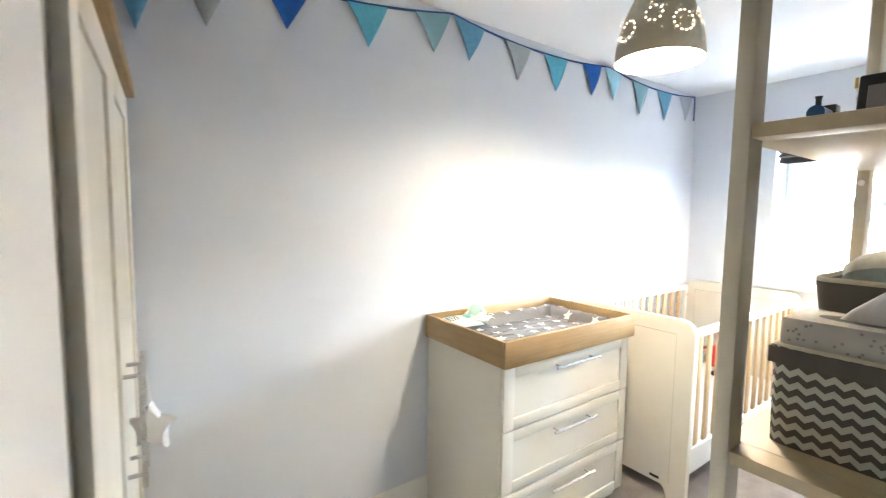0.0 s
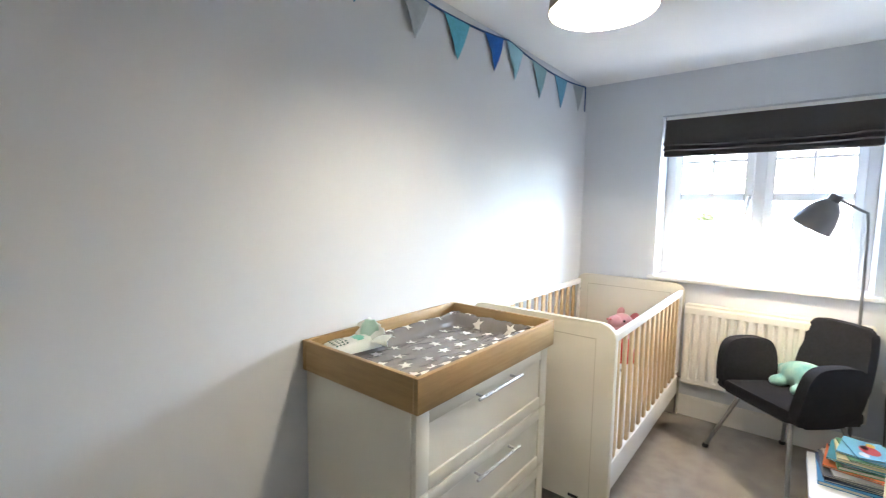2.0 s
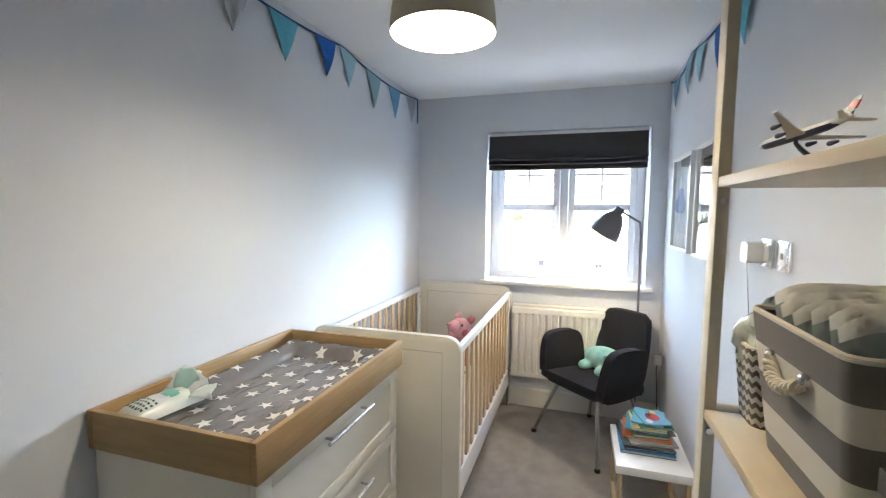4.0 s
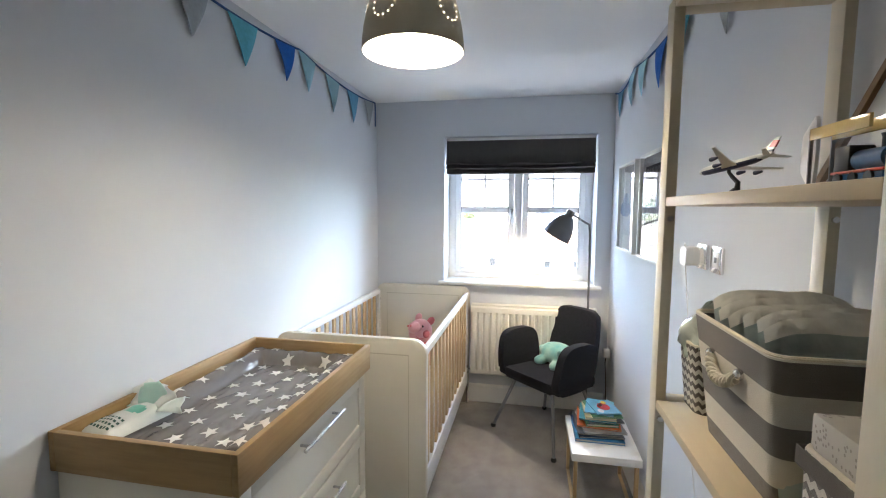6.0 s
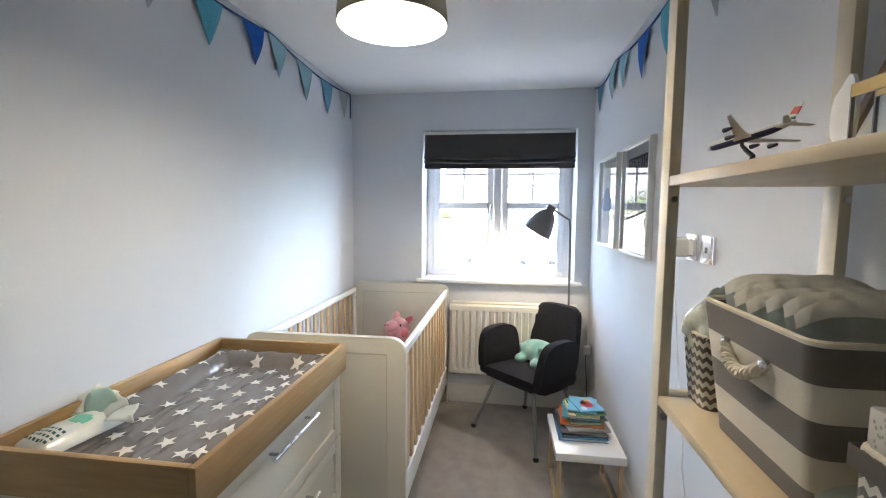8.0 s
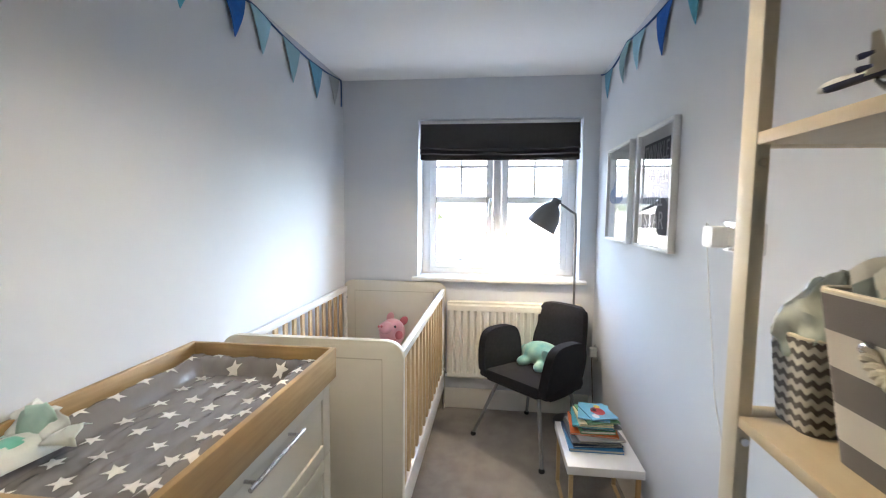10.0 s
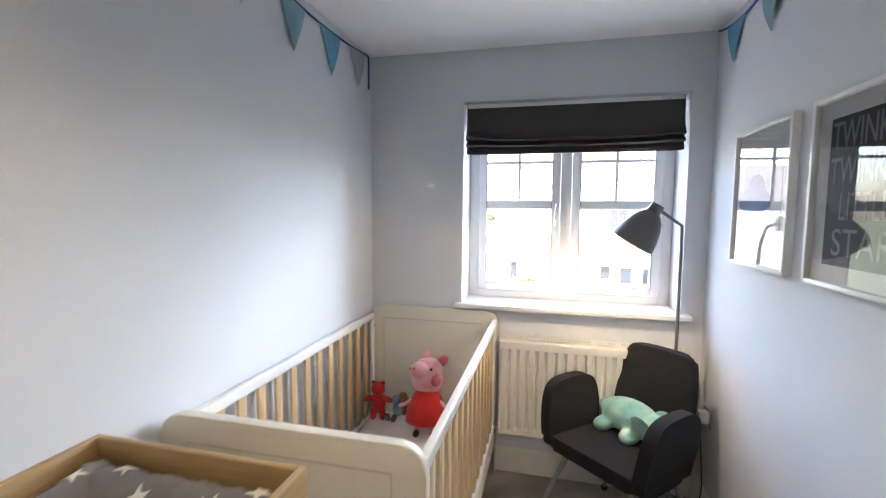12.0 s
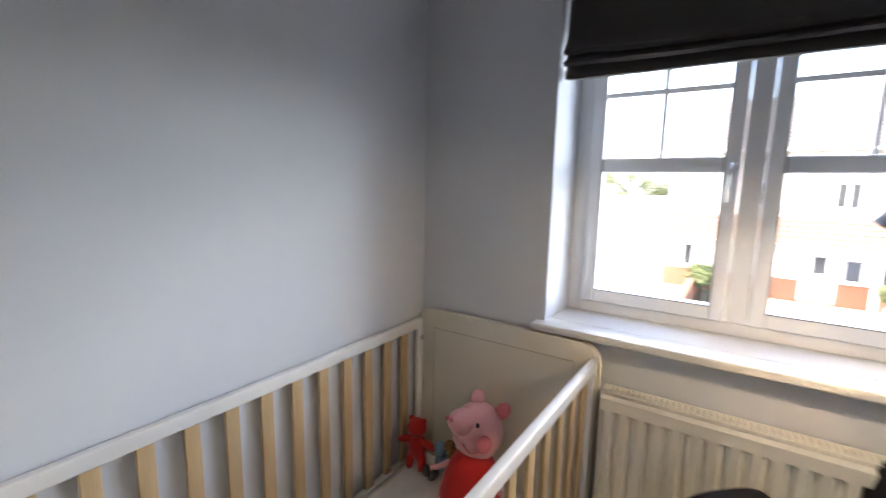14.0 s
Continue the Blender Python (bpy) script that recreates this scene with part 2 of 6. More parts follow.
def outline(bm, pts, depth, axis="x", at=0.0, bevel=0.0, segments=2):
    """A flat shape from an outline in the two other axes, given thickness along axis."""
    def place(a, b, d):
        return {"x": (at + d, a, b), "y": (a, at + d, b), "z": (a, b, at + d)}[axis]
    lo = [bm.verts.new(place(a, b, 0)) for a, b in pts]
    hi = [bm.verts.new(place(a, b, depth)) for a, b in pts]
    n = len(pts)
    f1, f2 = bm.faces.new(lo), bm.faces.new(hi[::-1])
    for k in range(n):
        bm.faces.new((lo[k], hi[k], hi[(k + 1) % n], lo[(k + 1) % n]))
    if bevel:
        es = list(set(f1.edges) | set(f2.edges))
        bmesh.ops.bevel(bm, geom=es, offset=bevel, segments=segments, affect="EDGES", profile=0.5)
    return bm


def soft(pts, times=2):
    """Rounds the corners of a closed outline."""
    for _ in range(times):
        out = []
        for k, (x, y) in enumerate(pts):
            x2, y2 = pts[(k + 1) % len(pts)]
            out += [(0.75 * x + 0.25 * x2, 0.75 * y + 0.25 * y2), (0.25 * x + 0.75 * x2, 0.25 * y + 0.75 * y2)]
        pts = out
    return pts


def blob(bm, centre, radii, turn=(0, 0, 0), u=20, v=14, index=0):
    """An ellipsoid; index is its material slot."""
    m = Matrix.Translation(centre) @ Euler([radians(a) for a in turn]).to_matrix().to_4x4() @ Matrix.Diagonal((*radii, 1))
    r = bmesh.ops.create_uvsphere(bm, u_segments=u, v_segments=v, radius=1.0, matrix=m)
    for f in {f for w in r["verts"] for f in w.link_faces}:
        f.material_index = index
    return r["verts"]


def sheet(corners, facing):
    """One flat pane that faces a given way."""
    bm = bmesh.new()
    f = bm.faces.new([bm.verts.new(c) for c in corners])
    f.normal_update()
    if f.normal.dot(Vector(facing)) < 0:
        f.normal_flip()
    return bm


def mesh_from(name, bm, mats, smooth=True, angle=40):
    if len(bm.faces) > 1:
        bmesh.ops.recalc_face_normals(bm, faces=bm.faces[:])
    me = bpy.data.meshes.new(name)
    bm.to_mesh(me)
    bm.free()
    for m in (mats if isinstance(mats, (list, tuple)) else [mats]):
        me.materials.append(m)
    if smooth:
        me.polygons.foreach_set("use_smooth", [True] * len(me.polygons))
        me.set_sharp_from_angle(angle=radians(angle))
    return me


def part(name, bm, mats, parent=None, label="", smooth=True, angle=40):
    """Links a bmesh as one mesh object under a thing or a part."""
    ob = new(name, mesh_from(name, bm, mats, smooth, angle))
    if parent is not None:
        ob.parent = parent
    if label:
        ob["label"] = label
    return ob


def thing(name, label, category, at=(0, 0, 0), rz=0.0, group=""):
    ob = new(name)
    ob.empty_display_size = 0.05
    ob.matrix_world = pose(*at, 0, 0, rz)
    return tagged(ob, label, category, group)


def whole(name, bm, mats, label, category, at=(0, 0, 0), rz=0.0, group="", kind="", smooth=True, angle=40):
    """A thing that is one mesh."""
    ob = part(name, bm, mats, None, "", smooth, angle)
    ob.matrix_world = pose(*at, 0, 0, rz)
    return tagged(ob, label, category, group, kind)


def setting(name, bm, mat, label="", category=""):
    return tagged(part(name, bm, mat), label, category, "", "structure")


def rounded(w0, w1, h0, h1, r, n=6, corners=(1, 1, 1, 1)):
    """Outline of a rectangle; corners (lower left, lower right, upper right, upper left) rounded by r where 1."""
    out = []
    for k, (cx, cy, a0) in enumerate(((w0, h0, 180), (w1, h0, 270), (w1, h1, 0), (w0, h1, 90))):
        if not corners[k]:
            out.append((cx, cy))
            continue
        ox, oy = cx + (r if cx == w0 else -r), cy + (r if cy == h0 else -r)
        out += [(ox + r * math.cos(radians(a0 + 90 * i / n)), oy + r * math.sin(radians(a0 + 90 * i / n))) for i in range(n + 1)]
    return out


# ---- the room ----
XN, XF, YR, YL, H = 0.03, 4.345, 0.805, 2.633, 2.40      # near wall, window wall, picture wall, bunting wall, ceiling
WY0, WY1, WZ0, WZ1, XO = 0.915, 2.075, 0.955, 2.118, 4.70  # window opening and outer face
DX0, DX1, DH = 0.50, 1.18, 2.03                            # doorway in the picture wall
HY, HX0, HX1 = -0.55, -0.6, 2.2                            # landing beyond the doorway

setting("floor", boxes(((XN, YR - 0.12, -0.2), (XF, YL, 0.0))), CARPET, "grey-beige cut pile carpet across the bedroom floor", "carpet")
setting("ceiling", boxes(((XN - 0.1, YR - 0.1, H), (XO, YL + 0.1, H + 0.15))), CEIL, "plain white painted plaster ceiling", "ceiling")
setting("wall_left", boxes(((XN - 0.1, YL, -0.2), (XO, YL + 0.1, H))), WALL, "long pale grey painted wall behind the cot", "wall")
setting("wall_near", boxes(((XN - 0.1, YR - 0.1, -0.2), (XN, YL, H))), WALL, "pale grey painted wall behind the wardrobe", "wall")
setting("wall_right", boxes(((XN, YR - 0.1, -0.2), (DX0 - 0.03, YR, H)), ((DX1 + 0.03, YR - 0.1, -0.2), (XO, YR, H)), ((DX0 - 0.03, YR - 0.1, DH + 0.03), (DX1 + 0.03, YR, H))), WALL,
        "pale grey painted wall with doorway and two pictures", "wall")
setting("wall_window", boxes(((XF, YR, -0.2), (XO, WY0, H)), ((XF, WY1, -0.2), (XO, YL, H)), ((XF, WY0, -0.2), (XO, WY1, WZ0)), ((XF, WY0, WZ1), (XO, WY1, H))), WALL,
        "pale blue-grey painted wall with deep window opening", "wall")
setting("landing_floor", boxes(((HX0, HY, -0.2), (HX1, YR - 0.12, 0.0))), CARPET, "grey-beige carpet on the landing", "carpet")
setting("landing_ceiling", boxes(((HX0, HY, H), (HX1, YR - 0.1, H + 0.15))), CEIL, "white landing ceiling", "ceiling")
setting("landing_wall", boxes(((HX0, HY - 0.1, -0.2), (HX1, HY, H)), ((HX0 - 0.1, HY - 0.1, -0.2), (HX0, YR - 0.1, H)), ((HX1, HY - 0.1, -0.2), (HX1 + 0.1, YR - 0.1, H)), ((HX0, YR - 0.1, -0.2), (XN - 0.1, YR, H))), WALL,
        "plain pale landing wall", "wall")


def skirting(name, specs):
    bm = bmesh.new()
    for x0, y0, x1, y1, nx, ny in specs:
        prof = ((0, 0.0), (0.017, 0.0), (0.017, 0.105), (0.013, 0.118), (0.013, 0.124), (0.006, 0.14), (0, 0.145))
        a = [bm.verts.new((x0 + nx * d, y0 + ny * d, z)) for d, z in prof]
        b = [bm.verts.new((x1 + nx * d, y1 + ny * d, z)) for d, z in prof]
        for k in range(len(prof)):
            bm.faces.new((a[k], a[(k + 1) % len(prof)], b[(k + 1) % len(prof)], b[k]))
        bm.faces.new(a), bm.faces.new(b[::-1])
    return setting(name, bm, TRIM, "white gloss moulded skirting board", "skirting")


skirting("baseboard_left", [(0.65, YL, XF, YL, 0, -1)])
skirting("baseboard_window", [(XF, YR + 0.018, XF, YL - 0.018, -1, 0)])
skirting("baseboard_right", [(DX1 + 0.12, YR, XF, YR, 0, 1)])

# doorway lining, architrave and the open door
setting("trim_doorway", boxes(((DX0 - 0.03, YR - 0.1, 0), (DX0, YR + 0.002, DH + 0.03)), ((DX1, YR - 0.1, 0), (DX1 + 0.03, YR + 0.002, DH + 0.03)), ((DX0, YR - 0.1, DH), (DX1, YR + 0.002, DH + 0.03)),
                              ((DX0 - 0.09, YR + 0.002, 0), (DX0 - 0.012, YR + 0.018, DH + 0.1)), ((DX1 + 0.012, YR + 0.002, 0), (DX1 + 0.075, YR + 0.018, DH + 0.1)), ((DX0 - 0.012, YR + 0.002, DH + 0.025), (DX1 + 0.012, YR + 0.018, DH + 0.1)), bevel=0.003), TRIM,
        "white painted door lining and architrave", "door frame")
door = tagged(thing("door_1", "plain cream painted door standing open against the wardrobe", "door", (DX0 - 0.012, YR + 0.025, 0), -4.0), kind="structure")
part("leaf", boxes(((-0.022, 0, 0.006), (0.022, 0.67, 2.0)), bevel=0.003), TRIM, door)

# ---- window ----
win = tagged(thing("window_1", "white plastic two-light casement window with glazing bars", "window", (4.60, 0, 0)), kind="structure")
FX0, FX1 = -0.01, 0.055
part("window_frame", boxes(((FX0, WY0, WZ0), (FX1, WY0 + 0.055, WZ1)), ((FX0, WY1 - 0.055, WZ0), (FX1, WY1, WZ1)), ((FX0, WY0 + 0.055, WZ0), (FX1, WY1 - 0.055, WZ0 + 0.065)), ((FX0, WY0 + 0.055, WZ1 - 0.06), (FX1, WY1 - 0.055, WZ1)), ((FX0, 1.468, WZ0 + 0.065), (FX1, 1.530, WZ1 - 0.06)), bevel=0.004), PVC, win)
for y0, y1 in ((0.972, 1.466), (1.532, 2.018)):
    z0, z1 = WZ0 + 0.068, WZ1 - 0.063
    sash = part("sash", boxes(((-0.028, y0, z0), (0.03, y0 + 0.048, z1)), ((-0.028, y1 - 0.048, z0), (0.03, y1, z1)), ((-0.028, y0 + 0.048, z0), (0.03, y1 - 0.048, z0 + 0.05)), ((-0.028, y0 + 0.048, z1 - 0.05), (0.03, y1 - 0.048, z1)),
                              ((-0.024, y0 + 0.048, 1.525), (0.026, y1 - 0.048, 1.577)), bevel=0.006, segments=3), PVC, win)
    part("gasket", boxes(((-0.0285, y0 + 0.046, z0 + 0.047), (-0.020, y0 + 0.050, z1 - 0.05)), ((-0.0285, y1 - 0.050, z0 + 0.047), (-0.020, y1 - 0.046, z1 - 0.05)), ((-0.0285, y0 + 0.05, z0 + 0.047), (-0.02, y1 - 0.05, z0 + 0.0515))), GREY_TUBE, sash)
    ym = (y0 + y1) / 2
    part("glazing_bar", boxes(((-0.006, y0 + 0.048, 1.797), (0.006, y1 - 0.048, 1.813))), PVC, sash)
    part("glazing_bar", boxes(((-0.0061, ym - 0.008, 1.577), (0.0061, ym + 0.008, z1 - 0.05))), PVC, sash)
    for za, zb in ((z0 + 0.05, 1.525), (1.577, z1 - 0.05)):
        pane = part("pane", sheet(((0, y0 + 0.048, za), (0, y0 + 0.048, zb), (0, y1 - 0.048, zb), (0, y1 - 0.048, za)), (-1, 0, 0)), GLASS, sash)
        pane.visible_shadow = False
bm = bmesh.new()
box(bm, (-0.038, 1.538, 1.535), (-0.028, 1.562, 1.56), 0.003)
tube(bm, [(-0.033, 1.55, 1.548), (-0.055, 1.55, 1.55), (-0.058, 1.553, 1.535), (-0.056, 1.562, 1.43)], [0.008, 0.009, 0.009, 0.006])
part("handle", bm, CHROME, win, "chrome casement handle")

setting("window_sill", boxes(((4.296, 0.868, 0.953), (4.40, 2.112, 0.980)), ((4.40, WY0 + 0.001, 0.953), (4.589, WY1 - 0.001, 0.980)), bevel=0.006, segments=3), TRIM, "white gloss wooden window sill", "window sill")

# roman blind, folded up in the head of the opening
blind = thing("roman_blind", "charcoal roman blind gathered up over the window", "blind", (4.40, 1.497, 1.83))
bm = bmesh.new()
cols, prof = 60, ((0.030, 0.283), (0.0, 0.282), (-0.006, 0.22), (-0.012, 0.16), (-0.022, 0.115), (-0.042, 0.085), (-0.050, 0.074), (-0.040, 0.066), (-0.018, 0.072), (-0.020, 0.060), (-0.040, 0.050), (-0.047, 0.042), (-0.038, 0.034), (-0.016, 0.040), (-0.018, 0.030), (-0.028, 0.016), (-0.026, 0.0), (-0.008, 0.0), (0.004, 0.03))
grid = []
for i in range(cols + 1):
    u = i / cols
    y = -0.570 + 1.140 * u
    sag = 0.016 * math.sin(math.pi * u) - 0.016 * math.exp(-((u - 0.06) / 0.05) ** 2) - 0.012 * math.exp(-((u - 0.93) / 0.05) ** 2)
    wob = 0.004 * noise.noise((u * 7, 0.3, 0))
    row = []
    for j, (d, z) in enumerate(prof):
        low = 1 - z / 0.283
        edge = 0.012 * low * (1 - min(1, min(u, 1 - u) / 0.03))
        row.append(bm.verts.new((d * (1.15 + 0.4 * noise.noise((u * 3, j, 2.0))) + wob * low, y * (1 - 0.008 * low), z + (0.010 - sag) * 0.9 * math.sin(math.pi * min(1.0, low * 1.02)) + edge * 0.3)))
    grid.append(row)
for a, b in zip(grid, grid[1:]):
    for j in range(len(prof) - 1):
        bm.faces.new((a[j], a[j + 1], b[j + 1], b[j]))
cloth = part("cloth", bm, BLIND, blind, angle=70)
sol = cloth.modifiers.new("thick", "SOLIDIFY")
sol.thickness = 0.003
part("headrail", boxes(((-0.003, -0.566, 0.262), (0.03, 0.566, 0.286)), bevel=0.002), WHITE_PLASTIC, blind, "white aluminium headrail")

# ---- radiator ----
rad = thing("radiator", "cream enamelled fluted panel radiator under the window sill", "radiator", (4.25, 0, 0.255))
ry0, ry1, rh = 0.90, 1.838, 0.555
bm = bmesh.new()
n_fl = 18
step = (ry1 - ry0 - 0.04) / n_fl
ys = [(ry0, 0.010), (ry0 + 0.015, 0.0)]
for k in range(n_fl):
    y = ry0 + 0.02 + k * step
    ys += [(y + step * 0.16, 0.0), (y + step * 0.30, 0.012), (y + step * 0.52, 0.012), (y + step * 0.66, 0.0)]
ys += [(ry1 - 0.015, 0.0), (ry1, 0.010)]
zs = ((0.0, 0, 0.012), (0.012, 0, 0.0), (0.035, 0, 0), (0.05, 1, 0), (rh - 0.066, 1, 0), (rh - 0.058, 0, 0), (rh - 0.02, 0, 0), (rh - 0.004, 0, 0.008))
rows_ = [[bm.verts.new((d * g + off, y, z)) for y, d in ys] for z, g, off in zs]
for a, b in zip(rows_, rows_[1:]):
    for k in range(len(ys) - 1):
        bm.faces.new((a[k], b[k], b[k + 1], a[k + 1]))
part("front_panel", bm, RAD, rad, angle=25)
part("back_panel", boxes(((0.055, ry0, 0), (0.065, ry1, rh - 0.01)), bevel=0.003), RAD, rad)
part("side_cover", boxes(((0.011, ry0 - 0.004, 0.02), (0.066, ry0 + 0.001, rh)), bevel=0.002), RAD, rad)
part("side_cover", boxes(((0.011, ry1 - 0.001, 0.02), (0.066, ry1 + 0.004, rh)), bevel=0.002), RAD, rad)
bm = boxes(((0.006, ry0, rh - 0.008), (0.014, ry1, rh + 0.006)), ((0.058, ry0, rh - 0.008), (0.066, ry1, rh + 0.006)), bevel=0.002)
k = ry0 + 0.01
while k < ry1 - 0.01:
    box(bm, (0.014, k, rh - 0.002), (0.058, k + 0.007, rh + 0.004))
    k += 0.0165
part("top_grille", bm, RAD, rad)
for yb in (ry0 + 0.15, ry1 - 0.19):
    part("bracket", boxes(((0.065, yb, 0.1), (0.094, yb + 0.04, 0.4))), RAD, rad)
bm = bmesh.new()
tube(bm, [(0.03, ry1 + 0.004, 0.03), (0.03, ry1 + 0.03, 0.03), (0.03, ry1 + 0.032, -0.05), (0.03, ry1 + 0.032, -0.255)], 0.0075)
tube(bm, [(0.03, ry1 + 0.032, 0.0), (0.03, ry1 + 0.032, 0.06)], 0.014)
part("valve_pipe", bm, CHROME, rad, "chrome valve and pipe")


# ---- chest of drawers with changing tray ----
chest = thing("chest_of_drawers", "ivory lacquered three-drawer chest with shaker fronts", "chest of drawers", (1.785, 2.09, 0))
CW, CD = 0.855, 0.535
for nm, lo, hi in (("side_panel", (0.0, 0.022, 0.06), (0.018, CD, 0.858)), ("side_panel", (CW - 0.018, 0.022, 0.06), (CW, CD, 0.858)), ("back_panel", (0.0185, CD - 0.012, 0.06), (CW - 0.0185, CD, 0.858)),
                   ("top_panel", (0.0185, 0.022, 0.84), (CW - 0.0185, CD - 0.0125, 0.858)), ("bottom_panel", (0.0185, 0.03, 0.06), (CW - 0.0185, CD - 0.0125, 0.08))):
    part(nm, boxes((lo, hi), bevel=0.002), IVORY, chest)
part("plinth", boxes(((0.0, 0.05, 0.0), (CW, 0.068, 0.06)), ((0.0, 0.068, 0.0), (0.018, CD, 0.06)), ((CW - 0.018, 0.068, 0.0), (CW, CD, 0.06))), IVORY, chest)
for z0, z1, hz in ((0.065, 0.318, 0.263), (0.324, 0.586, 0.529), (0.592, 0.850, 0.812)):
    st = 0.062
    dr = part("drawer_front", boxes(((0.003, 0.003, z0), (st, 0.021, z1)), ((CW - st, 0.003, z0), (CW - 0.003, 0.021, z1)), ((st, 0.003, z0), (CW - st, 0.021, z0 + 0.046)), ((st, 0.003, z1 - 0.046), (CW - st, 0.021, z1)), bevel=0.0022), IVORY, chest)
    part("panel", boxes(((st - 0.004, 0.0115, z0 + 0.042), (CW - st + 0.004, 0.0205, z1 - 0.042))), IVORY, dr)
    bm = bmesh.new()
    tube(bm, [(0.278, -0.03, hz), (0.568, -0.03, hz)], 0.0062, 12)
    for hx in (0.31, 0.536):
        tube(bm, [(hx, 0.004, hz), (hx, -0.031, hz)], 0.005, 10)
    part("handle", bm, STEEL, dr, "brushed steel bar handle")

tray = thing("changing_tray", "oak-veneered changing tray set on the chest of drawers", "changing tray", (1.771, 2.073, 0.858))
TW, TD, TH = 0.884, 0.557, 0.108
part("front_board", boxes(((0, 0, 0), (TW, 0.018, TH)), bevel=0.0025), OAK, tray)
part("back_board", boxes(((0, TD - 0.018, 0), (TW, TD, TH)), bevel=0.0025), OAK, tray)
part("end_board", boxes(((0, 0.0185, 0), (0.018, TD - 0.0185, TH)), bevel=0.0025), OAK_Y, tray)
part("end_board", boxes(((TW - 0.018, 0.0185, 0), (TW, TD - 0.0185, TH)), bevel=0.0025), OAK_Y, tray)
part("base", boxes(((0.018, 0.018, 0.001), (TW - 0.018, TD - 0.018, 0.008))), OAK, tray)


def mat_height(x, y, w, d):
    """Padded changing mat: two long bolsters, a bolster at the far end, wrinkled cover."""
    def roll(q):
        return 0.044 * math.cos((q - 0.045) / 0.055 * math.pi / 2) ** 0.85 if abs(q - 0.045) < 0.055 else 0.0
    e = min(y, d - y)
    rim = min(1.0, max(0.0, min(e, x, w - x) / 0.02))
    wr = 0.0045 * noise.noise((x * 9, y * 22, 0.5)) + 0.0042 * noise.noise((x * 16 + y * 22, y * 44 - x * 9, 1.5)) + 0.0016 * abs(noise.noise((x * 40 - y * 25, y * 30, 4.5)))
    return (0.016 + 0.010 * rim ** 0.5) + max(roll(e), roll(w - x)) * rim ** 0.5 + wr


cmat = thing("changing_mat", "grey wipe-clean changing mat printed with white stars", "changing mat", (1.83, 2.098, 0.866))
MW, MD = 0.80, 0.505
bm = bmesh.new()
nx, ny = 150, 100
gv = [[bm.verts.new((MW * i / nx, MD * j / ny, mat_height(MW * i / nx, MD * j / ny, MW, MD))) for j in range(ny + 1)] for i in range(nx + 1)]
for i in range(nx):
    for j in range(ny):
        bm.faces.new((gv[i][j], gv[i + 1][j], gv[i + 1][j + 1], gv[i][j + 1]))
rim = [gv[i][0] for i in range(nx + 1)] + [gv[nx][j] for j in range(1, ny + 1)] + [gv[i][ny] for i in range(nx - 1, -1, -1)] + [gv[0][j] for j in range(ny - 1, 0, -1)]
low = [bm.verts.new((v.co.x, v.co.y, 0.0)) for v in rim]
for k in range(len(rim)):
    bm.faces.new((rim[k], low[k], low[(k + 1) % len(rim)], rim[(k + 1) % len(rim)]))
part("cover", bm, VINYL, cmat, angle=80)
rnd = random.Random(5)
for i in range(8):
    for j in range(6):
        cx = 0.045 + 0.103 * i + (0.05 if j % 2 else 0.0) + rnd.uniform(-0.006, 0.006)
        cy = 0.045 + 0.083 * j + rnd.uniform(-0.006, 0.006)
        if cx > MW - 0.03:
            continue
        bm = bmesh.new()
        a0, big = rnd.uniform(0, 6.28), rnd.uniform(0.026, 0.0295)
        pts = []
        for k in range(10):
            r = big if k % 2 == 0 else big * 0.42
            for q in (0.0, 0.5):
                a, b = a0 + math.pi * k / 5, a0 + math.pi * (k + 1) / 5
                r2 = big * 0.42 if k % 2 == 0 else big
                px = (1 - q) * r * math.cos(a) + q * r2 * math.cos(b)
                py = (1 - q) * r * math.sin(a) + q * r2 * math.sin(b)
                pts.append((px, py))
        def on_mat(px, py):
            x, y = min(max(cx + px, 0.004), MW - 0.004), min(max(cy + py, 0.004), MD - 0.004)
            return bm.verts.new((x, y, mat_height(x, y, MW, MD) + 0.0018))
        outer = [on_mat(*p) for p in pts]
        inner = [on_mat(p[0] * 0.42, p[1] * 0.42) for p in pts]
        mid = on_mat(0, 0)
        for k in range(20):
            bm.faces.new((outer[k], outer[(k + 1) % 20], inner[(k + 1) % 20], inner[k]))
            bm.faces.new((inner[k], inner[(k + 1) % 20], mid))
        part("printed_star", bm, STAR_PRINT, cmat)


